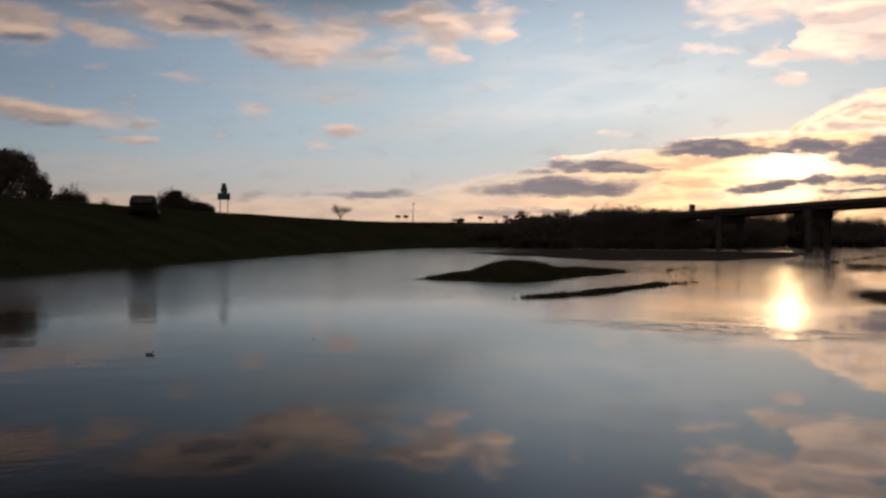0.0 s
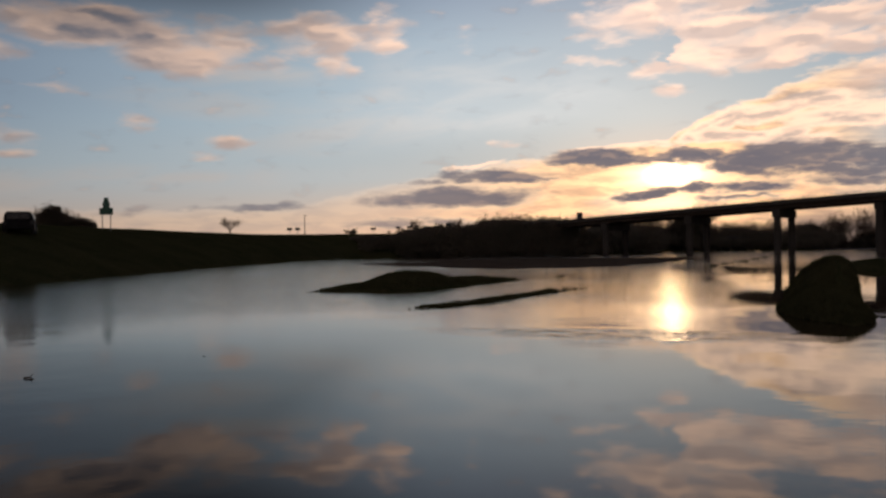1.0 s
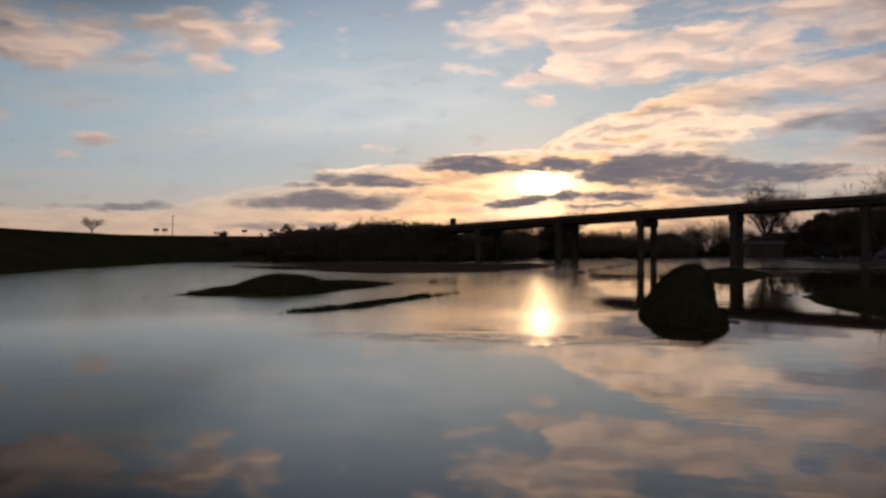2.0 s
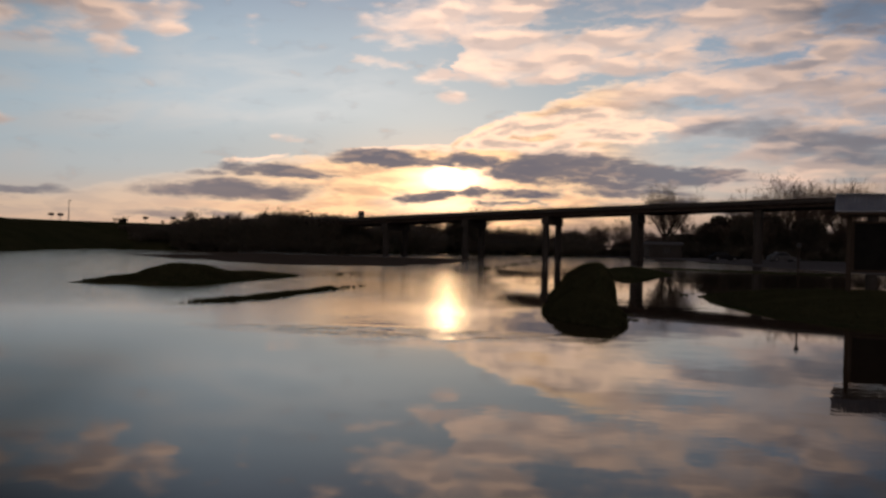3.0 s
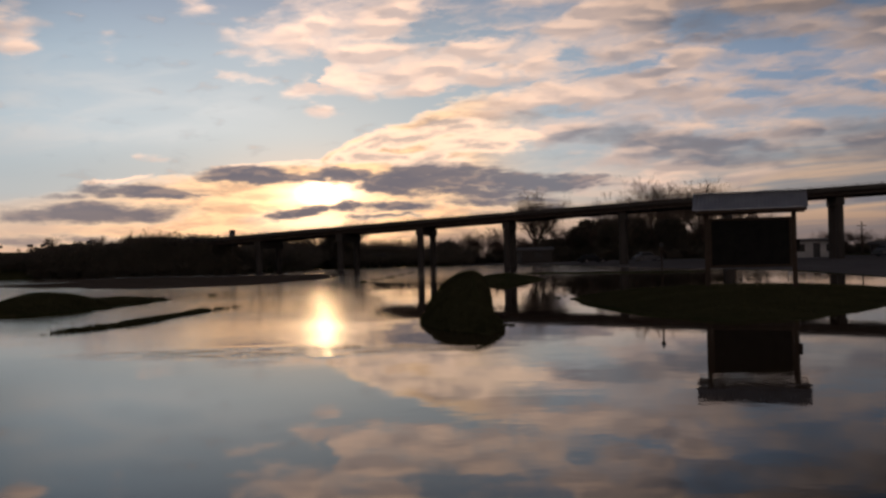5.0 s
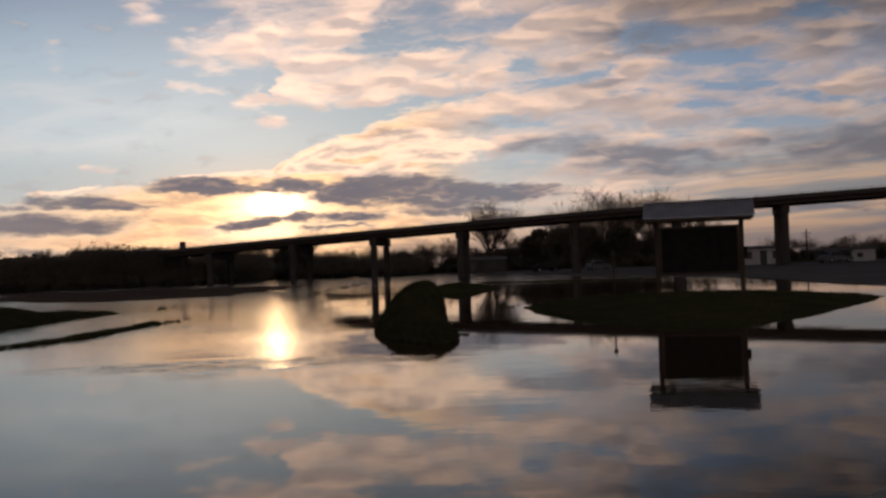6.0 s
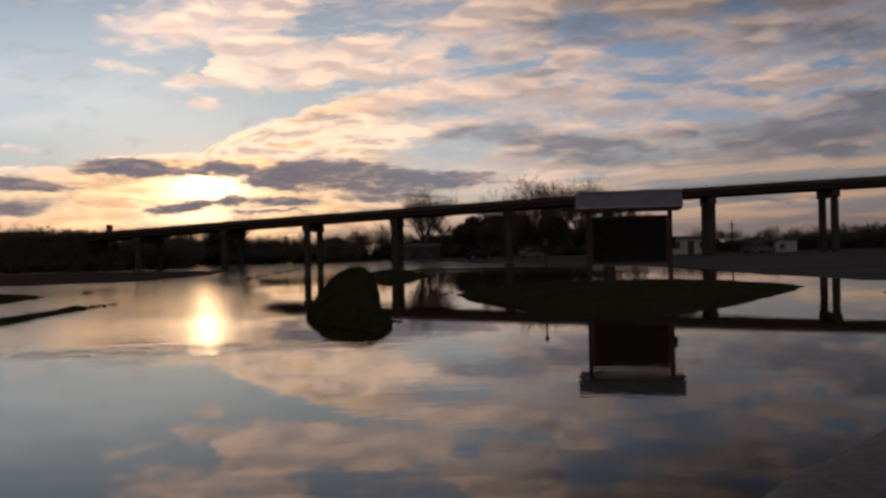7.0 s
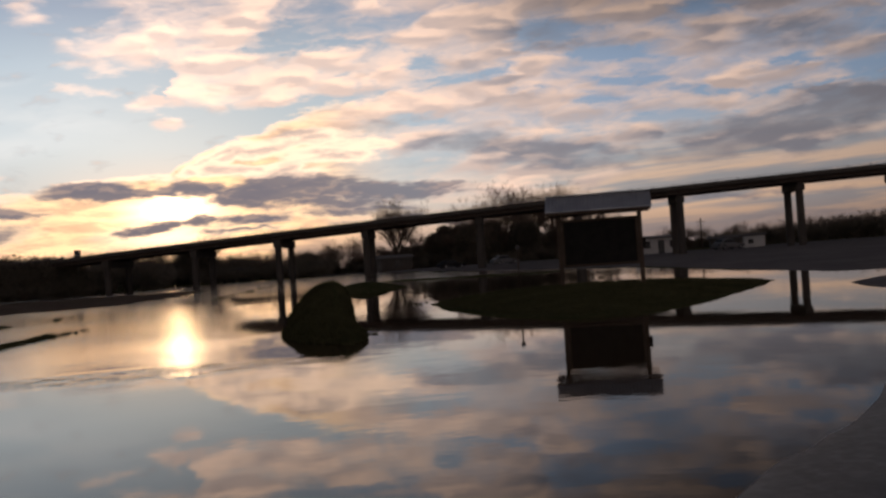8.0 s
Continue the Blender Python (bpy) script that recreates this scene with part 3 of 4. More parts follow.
STRIP = [(-7.0, 18.0), (-6.6, 18.9), (-6.2, 20.6), (-5.9, 25.0), (-6.2, 25.1), (-6.55, 21.5), (-6.9, 19.4), (-7.3, 18.3)]
MUDFLAT = [(-33, 68), (-22.4, 56), (-14.6, 50), (-8.8, 54), (-7.0, 70), (-6.6, 88), (-12, 87), (-21, 88), (-36, 90), (-36, 82), (-26, 73)]
PENINSULA = [(4.4, 27.2), (4.1, 22.5), (4.7, 18.6), (5.6, 16.8), (7.2, 16.7), (9.0, 18.2), (12, 21.7), (15.4, 26.2), (13.5, 29.2), (9.5, 30.6), (6.0, 30.4)]
BACK_STRIP = [(2.6, 44.0), (4.2, 43.0), (5.6, 45.4), (6.9, 50.0), (5.8, 53.0), (4.6, 56), (3.2, 55), (2.4, 50)]
SPIT = [(15.0, 21.8), (16.2, 22.9), (18.4, 24.6), (24, 27.0), (26, 24), (18, 19.6), (13.6, 18.5), (13.9, 19.8)]
BACK_BAR = [(6.5, 66), (13, 62), (19, 60), (21, 62), (14, 66), (8, 70)]


def land_z(X, Y):
    X, Y = np.asarray(X, float), np.asarray(Y, float)
    wob = (vnoise(X, Y, 3.0) - 0.5) * 0.7 + (vnoise(X + 50, Y, 0.9) - 0.5) * 0.3
    far = np.clip(np.hypot(X, Y) / 60, 0.15, 2.0)
    big = (vnoise(X, Y + 31, 14.0) - 0.5) * 2.5
    rough = (vnoise(X + 9, Y + 4, 0.55) - 0.5) * 0.05
    z = np.full(X.shape, -0.35)

    def rise(poly, top, width, w=1.0):
        nonlocal z
        d = sdf(poly, X, Y) + wob * w
        t = np.clip(d / width, 0, 1)
        z = np.maximum(z, np.where(d > 0, top * (1 - (1 - t) ** 2), np.maximum(0.25 * d, -0.35)))
        return d

    rise([(x, y) for x, y in EMBANKMENT], 3.62, 17.0, far)
    d = sdf(FAR_BANK, X, Y) + wob * far + big * 0.5
    z = np.maximum(z, np.where(d > -3, np.minimum(0.04 * d, 0.02 + 0.008 * d), -0.35).clip(-0.35, 1.1))
    rise(NEAR_BANK, 0.14, 6.0, 0.10)
    rise(ISLET, 0.22, 3.0, 0.6)
    hump = np.hypot((X + 11.6) / 1.5, (Y - 27.6) / 3.4) - wob * 0.35
    z = np.maximum(z, np.where(hump < 1, 0.50 * np.clip(1 - hump * hump, 0, 1), -0.35))
    rise(STRIP, 0.10, 0.3, 0.45)
    rise(MUDFLAT, 0.10, 5.0, 3.0)
    rise(PENINSULA, 0.36, 6.5, 0.4)
    rise(BACK_STRIP, 0.42, 2.2, 0.7)
    rise(SPIT, 0.08, 1.5, 0.25)
    rise(BACK_BAR, 0.12, 3.0, 1.5)
    # a long grassy heap of spoil: a high hump, steep on its east side, and a low shoulder running towards the near bank
    u = np.hypot((X - 1.20) / np.where(X > 1.20, 0.48, 1.18), (Y - 22.8) / np.where(Y > 22.8, 1.6, 3.4)) - wob * 0.10
    z = np.maximum(z, np.where(u < 1, 0.95 * np.clip(1 - u * u, 0, 1) ** np.where(X > 1.20, 0.42, 0.9), -0.35))
    u = np.hypot((X - 0.76 + 0.12 * (Y - 17.9)) / np.where(X > 0.76, 0.64, 0.82), (Y - 17.9) / 2.5) - wob * 0.12
    z = np.maximum(z, np.where(u < 1, 0.46 * np.clip(1 - u * u, 0, 1) ** np.where(X < 0.7, 1.15, 0.8), -0.35))
    return z + np.where(z > 0.03, rough, 0)


def graded(lo, hi, a, b, fine, grow):
    """Coordinates from a to b: even steps of fine between lo and hi, wider and wider beyond."""
    mid = list(np.arange(lo, hi + fine / 2, fine))
    left, right, st, p = [], [], fine, lo
    while p > a:
        st *= grow
        p -= st
        left.append(max(p, a))
    st, p = fine, hi
    while p < b:
        st *= grow
        p += st
        right.append(min(p, b))
    return np.array(left[::-1] + mid + right)


def build_ground():
    xs = graded(-17, 24, -3500, 3500, 0.14, 1.03)
    ys = graded(2, 37, -3500, 4200, 0.14, 1.025)
    X, Y = np.meshgrid(xs, ys)
    Z = land_z(X, Y)
    nx, ny = len(xs), len(ys)
    me = bpy.data.meshes.new("ground")
    co = np.stack([X, Y, Z], -1).reshape(-1, 3)
    i = np.arange(nx * ny).reshape(ny, nx)
    quads = np.stack([i[:-1, :-1], i[:-1, 1:], i[1:, 1:], i[1:, :-1]], -1).reshape(-1, 4)
    me.vertices.add(len(co))
    me.vertices.foreach_set("co", co.ravel())
    me.loops.add(quads.size)
    me.loops.foreach_set("vertex_index", quads.ravel().astype(np.int32))
    me.polygons.add(len(quads))
    me.polygons.foreach_set("loop_start", np.arange(0, quads.size, 4, dtype=np.int32))
    cx, cy = (X[:-1, :-1] + X[1:, 1:]) / 2, (Y[:-1, :-1] + Y[1:, 1:]) / 2
    kind = np.zeros(cx.shape, np.int32)
    kind[sdf(LOT, cx, cy) > 0] = 1
    kind[sdf(MUDFLAT, cx, cy) > -3] = 2
    kind[sdf(SPIT, cx, cy) > -1] = 1
    kind[sdf(NEAR_BANK, cx, cy) > -1] = 3
    for m in (M_GRASS, M_GRAVEL, M_MUD, M_RAMP):
        me.materials.append(m)
    me.update(calc_edges=True)
    me.polygons.foreach_set("material_index", kind.ravel())
    me.polygons.foreach_set("use_smooth", np.ones(len(quads), bool))
    me.validate()
    return tagged(new("ground", me), "dark winter grass banks, mud and gravel round the flood", "ground", kind="structure")


build_ground()
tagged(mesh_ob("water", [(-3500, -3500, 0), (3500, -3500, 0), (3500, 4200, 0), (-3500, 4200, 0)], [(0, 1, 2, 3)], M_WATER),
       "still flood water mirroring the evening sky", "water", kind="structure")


def ground_at(x, y):
    return float(land_z(np.array([x]), np.array([y]))[0])


def on_ground(x, y, sink=0.0):
    return Vector((x, y, ground_at(x, y) - sink))

# ---- the bridge ----
BR_FOOT, BR_U, BR_N = Vector((36.8, 101.1, 0)), Vector((0.9397, -0.342, 0)), Vector((0.342, 0.9397, 0))
BENT_AXIS = Vector((math.sin(radians(15)), math.cos(radians(15)), 0))
PIERS = (-63.7, -51.4, -40.1, -28.8, -14.4, -2.2, 9.65, 23.15, 34.9, 47.2, 59.6, 72.0, 84.0)
DECK_W = 8.4


def soffit(s):
    """Height of the girders' underside along the bridge."""
    return 6.94 + 0.0385 * s - 0.00011 * (s + 15) ** 2


def along(s, off, z):
    p = BR_FOOT + BR_U * s + BR_N * off
    return (p.x, p.y, z)


def sweep(profile, s0, s1, steps):
    """A closed profile of (offset, height over the soffit) swept along the bridge."""
    bm = bmesh.new()
    rings = []
    for k in range(steps + 1):
        s = s0 + (s1 - s0) * k / steps
        rings.append([bm.verts.new(along(s, o, soffit(s) + z)) for o, z in profile])
    n = len(profile)
    for a, b in zip(rings, rings[1:]):
        for i in range(n):
            bm.faces.new((a[i], a[(i + 1) % n], b[(i + 1) % n], b[i]))
    bm.faces.new(rings[0][::-1])
    bm.faces.new(rings[-1])
    bmesh.ops.recalc_face_normals(bm, faces=bm.faces)
    return bm


def build_bridge():
    br = thing("bridge", "long low concrete road bridge on paired columns, dark against the sunset", "bridge")
    s0, s1 = -84.0, 100.0
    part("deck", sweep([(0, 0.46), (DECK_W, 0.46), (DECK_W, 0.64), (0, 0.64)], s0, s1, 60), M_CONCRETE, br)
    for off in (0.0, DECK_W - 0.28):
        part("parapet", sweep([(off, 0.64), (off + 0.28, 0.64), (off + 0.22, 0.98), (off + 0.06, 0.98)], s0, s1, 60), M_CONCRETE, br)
    for off in (0.7, 2.9, 5.1, 7.3):
        part("girder", sweep([(off - 0.2, 0), (off + 0.2, 0), (off + 0.2, 0.09), (off + 0.06, 0.12), (off + 0.06, 0.36), (off + 0.2, 0.40),
                              (off + 0.2, 0.46), (off - 0.2, 0.46), (off - 0.2, 0.40), (off - 0.06, 0.36), (off - 0.06, 0.12), (off - 0.2, 0.09)], s0, s1, 60), M_GIRDER, br,
             "weathered steel girder")
    # light rail posts on the parapet
    post = None
    for k in range(70):
        s = s0 + 2 + k * 2.4
        if post is None:
            post = part("rail_post", boxes((0, 0, 0.1, 0.09, 0.09, 0.24), bevel=0.01), M_STEEL, br, "galvanised rail post")
            ob = post
        else:
            ob = new("rail_post", post.data)
            ob.parent, ob["label"] = br, "galvanised rail post"
        ob.location = along(s, 0.14, soffit(s) + 0.97)
    part("rail", sweep([(0.11, 1.13), (0.17, 1.13), (0.17, 1.17), (0.11, 1.17)], s0, s1, 60), M_STEEL, br, "galvanised top rail")
    mid = DECK_W / 2
    for s in PIERS:
        pier = new("pier")
        pier.parent = br
        pier.empty_display_size = 0.3
        top = soffit(s)
        half = 3.2 if s < -35 else 2.3   # the western bents stand wider
        c = Vector(along(s, mid, 0))
        turn = Matrix.Rotation(-radians(15), 4, "Z")
        cap = bmesh.new()
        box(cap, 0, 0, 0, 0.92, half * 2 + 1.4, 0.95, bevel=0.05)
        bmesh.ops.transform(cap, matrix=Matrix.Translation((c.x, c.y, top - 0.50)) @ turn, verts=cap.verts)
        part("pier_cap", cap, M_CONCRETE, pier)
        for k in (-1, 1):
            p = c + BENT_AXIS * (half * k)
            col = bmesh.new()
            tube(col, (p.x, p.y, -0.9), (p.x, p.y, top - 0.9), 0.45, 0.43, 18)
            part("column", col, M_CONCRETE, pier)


build_bridge()

# ---- trees ----


class Limbs:
    """Collects tapered limbs and leaf blades as plain vertex lists."""

    def __init__(self, seed):
        self.v, self.f, self.tips, self.rng = [], [], [], random.Random(seed)

    def limb(self, pts, radii, sides):
        base = len(self.v)
        for k, (p, r) in enumerate(zip(pts, radii)):
            d = (pts[min(k + 1, len(pts) - 1)] - pts[max(k - 1, 0)]).normalized()
            a = d.orthogonal().normalized()
            b = d.cross(a)
            for i in range(sides):
                t = 2 * math.pi * i / sides
                self.v.append(tuple(p + (a * math.cos(t) + b * math.sin(t)) * r))
        for k in range(len(pts) - 1):
            o = base + k * sides
            for i in range(sides):
                j = (i + 1) % sides
                self.f.append((o + i, o + j, o + sides + j, o + sides + i))

    def grow(self, p, d, length, r, depth, spread, lift, fork):
        rng = self.rng
        n = 4 if depth > 2 else 3
        pts, radii = [p.copy()], [r]
        for k in range(n):
            wob = 0.16 if depth > 2 else 0.28
            d = (d + Vector((rng.uniform(-wob, wob), rng.uniform(-wob, wob), rng.uniform(-wob, wob) * 0.5 + lift))).normalized()
            pts.append(pts[-1] + d * (length / n))
            radii.append(r * (1 - 0.5 * (k + 1) / n))
        self.limb(pts, radii, 6 if depth > 3 else (4 if depth > 1 else 3))
        if depth == 0:
            self.tips.append(pts[-1])
            return
        for k in range(fork + (1 if rng.random() < 0.5 else 0)):
            q = rng.uniform(0.45, 1.0) if k else 1.0
            i = min(int(q * n), n - 1)
            at = pts[i].lerp(pts[i + 1], q * n - i)
            side = Vector((rng.gauss(0, 1), rng.gauss(0, 1), rng.gauss(0, 0.5)))
            nd = (d + side.normalized() * (spread if k else spread * 0.45)).normalized()
            self.grow(at, nd, length * rng.uniform(0.55, 0.8), max(radii[i] * rng.uniform(0.5, 0.7), 0.018), depth - 1, spread, lift, fork)

    def leaves(self, centre, size, count, blade):
        rng = self.rng
        for _ in range(count):
            u = Vector((rng.gauss(0, 1), rng.gauss(0, 1), rng.gauss(0, 1))).normalized() * rng.random() ** 0.4
            c = centre + Vector((u.x * size[0], u.y * size[1], u.z * size[2]))
            a = Vector((rng.gauss(0, 1), rng.gauss(0, 1), rng.gauss(0, 1))).normalized()
            b = a.orthogonal().normalized()
            s = blade * rng.uniform(0.6, 1.3)
            o = len(self.v)
            self.v += [tuple(c - a * s), tuple(c + b * s * 0.45), tuple(c + a * s), tuple(c - b * s * 0.45)]
            self.f.append((o, o + 1, o + 2, o + 3))


def finish_tree(name, label, category, trunk, crown, crown_mat, group):
    ob = thing(name, label, category, group=group)
    t = mesh_ob("trunk", trunk.v, trunk.f, M_BARK, smooth=True)
    t.parent = ob
    c = mesh_ob("crown", crown.v, crown.f, crown_mat)
    c.parent = ob
    return ob


def bare_tree(seed, height, label, depth=5, spread=0.75, fork=3):
    """Trunk and main limbs in one part, the fine leafless branching in another."""
    t, c = Limbs(seed), Limbs(seed + 50)
    rng = t.rng
    trunk_h = height * 0.28
    pts = [Vector((0, 0, -0.4))]
    for k in range(5):
        pts.append(pts[-1] + Vector((rng.uniform(-0.08, 0.08), rng.uniform(-0.08, 0.08), 1)) * ((trunk_h + 0.4) / 5))
    r = height * 0.018
    t.limb(pts, [r * 1.5, r * 1.15, r, r * 0.95, r * 0.9, r * 0.8], 8)
    for k in range(6):
        a = k * 2.4 + rng.uniform(-0.4, 0.4)
        d = Vector((math.cos(a) * 0.55, math.sin(a) * 0.55, 1.0)).normalized()
        start = pts[-1] - Vector((0, 0, rng.uniform(0, trunk_h * 0.35)))
        ln = height * rng.uniform(0.26, 0.36)
        end = start + d * ln
        mid = start.lerp(end, 0.5) + Vector((rng.uniform(-0.2, 0.2), rng.uniform(-0.2, 0.2), -0.1)) * height * 0.03
        t.limb([start, mid, end], [r * 0.55, r * 0.4, r * 0.28], 5)
        for q in (0.4, 0.7, 1.0):
            at = start.lerp(end, q)
            for _ in range(2):
                nd = (d + Vector((rng.gauss(0, 1), rng.gauss(0, 1), rng.gauss(0, 0.5))).normalized() * 0.7).normalized()
                c.grow(at, nd, height * rng.uniform(0.13, 0.22), r * 0.34, depth - 2, spread, 0.05, fork)
    return finish_tree("bare_tree", label, "tree", t, c, M_TWIG, "bare trees along the far bank")


def leafy_tree(seed, height, width, label, name="tree", group="dark trees along the far bank", twigs=True):
    t, c = Limbs(seed), Limbs(seed + 90)
    rng = t.rng
    r = height * 0.022
    t.limb([Vector((0, 0, -0.4)), Vector((0.05, 0, height * 0.25)), Vector((0.0, 0.1, height * 0.6)), Vector((0.05, 0.1, height * 0.85))], [r * 1.4, r, r * 0.7, r * 0.2], 7)
    for k in range(46):
        z = rng.uniform(0.10, 0.95)
        shape = math.sin(math.pi * min(1, 0.22 + 0.78 * z)) ** 0.6
        a = rng.uniform(0, 6.28)
        rad = width * 0.5 * shape * rng.uniform(0.3, 0.95)
        p = Vector((math.cos(a) * rad, math.sin(a) * rad, height * z))
        t.limb([Vector((0, 0, height * max(0.12, z - 0.2))), p * 0.55 + Vector((0, 0, height * z * 0.38)), p], [r * 0.4, r * 0.25, r * 0.08], 4)
        s = width * rng.uniform(0.13, 0.22)
        c.leaves(p, (s, s, s * 0.8), 300, height * 0.028)
        if twigs:
            for _ in range(4):
                d = Vector((rng.gauss(0, 1), rng.gauss(0, 1), abs(rng.gauss(0.4, 0.7)))).normalized()
                c.limb([p, p + d * s * 0.9, p + d * s * 1.5 + Vector((0, 0, s * 0.2))], [r * 0.1, r * 0.07, r * 0.03], 3)
    return finish_tree(name, label, "tree", t, c, M_LEAF, group)


def shrub(seed, height, width, label):
    t, c = Limbs(seed), Limbs(seed + 33)
    rng = t.rng
    for k in range(9):
        a = rng.uniform(0, 6.28)
        lean = rng.uniform(0.1, 0.75) * width * 0.5
        p = Vector((math.cos(a) * lean, math.sin(a) * lean, height * rng.uniform(0.55, 0.95)))
        t.limb([Vector((math.cos(a) * 0.1, math.sin(a) * 0.1, -0.2)), p * 0.5 + Vector((0, 0, height * 0.1)), p], [0.045, 0.03, 0.012], 4)
        for _ in range(5):
            at = p * rng.uniform(0.35, 1.0)
            d = Vector((rng.gauss(0, 0.7), rng.gauss(0, 0.7), 1.0)).normalized()
            c.grow(at, d, height * rng.uniform(0.2, 0.34), 0.014, 1, 0.8, 0.05, 3)
        c.leaves(p * 0.6, (width * 0.24, width * 0.24, height * 0.32), 260, 0.13)
    return finish_tree("shrub", label, "shrub", t, c, M_LEAF, "shrubs on the banks")


def place(ob, x, y, scale=1.0, turn=0.0, sink=0.1, wide=1.0):
    p, o = on_ground(x, y, sink), ob.scale
    return copy_thing(ob, Matrix.Translation(p) @ Matrix.Rotation(turn, 4, "Z") @ Matrix.Diagonal((scale * wide / o.x, scale * wide / o.y, scale / o.z, 1)))


def put_first(ob, x, y, scale=1.0, turn=0.0, sink=0.1, wide=1.0):
    p = on_ground(x, y, sink)
    ob.matrix_basis = Matrix.Translation(p) @ Matrix.Rotation(turn, 4, "Z") @ Matrix.Diagonal((scale * wide, scale * wide, scale, 1))


class Stand:
    """Hands out copies of a few tree models in turn: the first use places the model itself."""

    def __init__(self, models):
        self.models, self.used, self.k = models, set(), 0

    def at(self, az, r, height=None, wide=1.0, pick=None):
        i = (self.k if pick is None else pick) % len(self.models)
        self.k += 1
        ob, h0 = self.models[i]
        s = (height / h0) if height else 1.0
        p = bearing(az, r)
        turn = self.k * 1.7
        if i in self.used:
            return place(ob, p.x, p.y, s, turn, 0.1, wide)
        self.used.add(i)
        put_first(ob, p.x, p.y, s, turn, 0.1, wide)
        return ob


bare = Stand([(bare_tree(11, 18, "tall leafless tree with a wide crown of fine branches"), 18),
              (bare_tree(23, 14, "leafless tree with upswept branches", spread=0.6), 14),
              (bare_tree(37, 12, "bare tree with tangled thin branches", spread=0.95), 12)])
leafy = Stand([(leafy_tree(5, 9, 8, "dense dark evergreen tree"), 9), (leafy_tree(6, 7, 8.5, "broad dark tree, its crown in clumps"), 7),
               (leafy_tree(8, 8, 5, "narrow dark conifer with ragged edges"), 8)])
brush = Stand([(shrub(3, 2.6, 3.2, "dark tangled shrub on the bank"), 2.6), (shrub(4, 2.0, 3.0, "low twiggy shrub in winter"), 2.0), (shrub(9, 3.2, 3.0, "upright dark shrub with bare twigs"), 3.2)])

rnd = random.Random(77)
# shrubs that cover the embankment up to the bridge


THICKET = Limbs(140)


def bush(x, y, z, h, w):
    """A cheap bush for the thicket: a few stems, sprays of leaf and short twigs."""
    rng = THICKET.rng
    for k in range(6):
        a, q = rng.uniform(0, 6.28), rng.random() ** 0.5 * 0.5 * w
        p = Vector((x + math.cos(a) * q, y + math.sin(a) * q, z + h * rng.uniform(0.45, 0.88)))
        THICKET.limb([Vector((x, y, z - 0.2)), p], [0.05, 0.02], 3)
        THICKET.leaves(p - Vector((0, 0, h * 0.16)), (w * 0.26, w * 0.26, h * 0.26), 90, 0.17)
        for _ in range(5):
            d = Vector((rng.gauss(0, 0.6), rng.gauss(0, 0.6), 1.0)).normalized() * h * rng.uniform(0.06, 0.16)
            THICKET.limb([p, p + d, p + d * 1.5], [0.03, 0.02, 0.008], 3)


def hedge(count, az0, az1, r0, r1, tops, wide):
    """Bushes along a stretch of bank, to the skyline given as (azimuth, elevation) pairs."""
    for k in range(count):
        az = az0 + (az1 - az0) * (k + rnd.random()) / count
        r = rnd.uniform(r0, r1)
        p = bearing(az, r)
        top = float(np.interp(az, [q[0] for q in tops], [q[1] for q in tops])) * rnd.uniform(0.8, 1.06)
        h = max(0.9, H + r * math.tan(radians(top)) - ground_at(p.x, p.y))
        bush(p.x, p.y, ground_at(p.x, p.y), h, 2.0 * wide + 0.25 * h)


SKYLINE = [(-26, 0.95), (-24, 1.1), (-21.4, 1.4), (-19, 1.5), (-17.5, 1.75), (-16, 2.0), (-15, 2.08), (-13, 1.9), (-12.3, 1.45), (-11.5, 1.1), (-10.5, 1.45), (-9, 1.7), (-6.5, 1.65), (-4, 1.35), (-2, 1.1), (0, 0.95), (3, 0.9)]
hedge(60, -22.5, -9.0, 168, 182, SKYLINE, 1.5)
hedge(60, -22.0, -3.8, 162, 170, [(q, e * 0.8) for q, e in SKYLINE], 1.6)
hedge(110, -22.8, -12.3, 130, 138, SKYLINE, 1.6)
hedge(90, -22.6, -10.8, 129.5, 133, [(q, e * 0.55) for q, e in SKYLINE], 1.9)
hedge(60, -22.4, -10.8, 128.5, 130, [(q, e * 0.15 - 0.05) for q, e in SKYLINE], 2.0)
hedge(50, -11.4, -7.0, 134, 165, [(q, e * 0.75) for q, e in SKYLINE], 1.7)
hedge(30, -22.5, -10.5, 150, 160, [(q, e * 0.62) for q, e in SKYLINE], 1.6)
hedge(80, -12.0, 3.0, 166, 176, SKYLINE, 1.5)
hedge(40, -21.0, 3.0, 160, 164, [(q, e * 0.45) for q, e in SKYLINE], 1.8)
hedge(46, -25.6, -22.4, 129, 134, [(-25.6, 0.35), (-24.0, 0.75), (-22.4, 1.1)], 1.5)
hedge(60, 27.5, 41.0, 150, 158, [(27.5, 0.45), (29.5, 0.8), (33.0, 1.1), (36.0, 1.35), (41.0, 1.6)], 1.7)
tagged(mesh_ob("thicket", THICKET.v, THICKET.f, M_LEAF), "dark tangled winter thicket covering the bank below the bridge", "thicket", kind="stuff")
for k in range(26):
    brush.at(-23.2 + k * 0.45, rnd.uniform(126.5, 129), rnd.uniform(1.2, 2.2), 1.3)
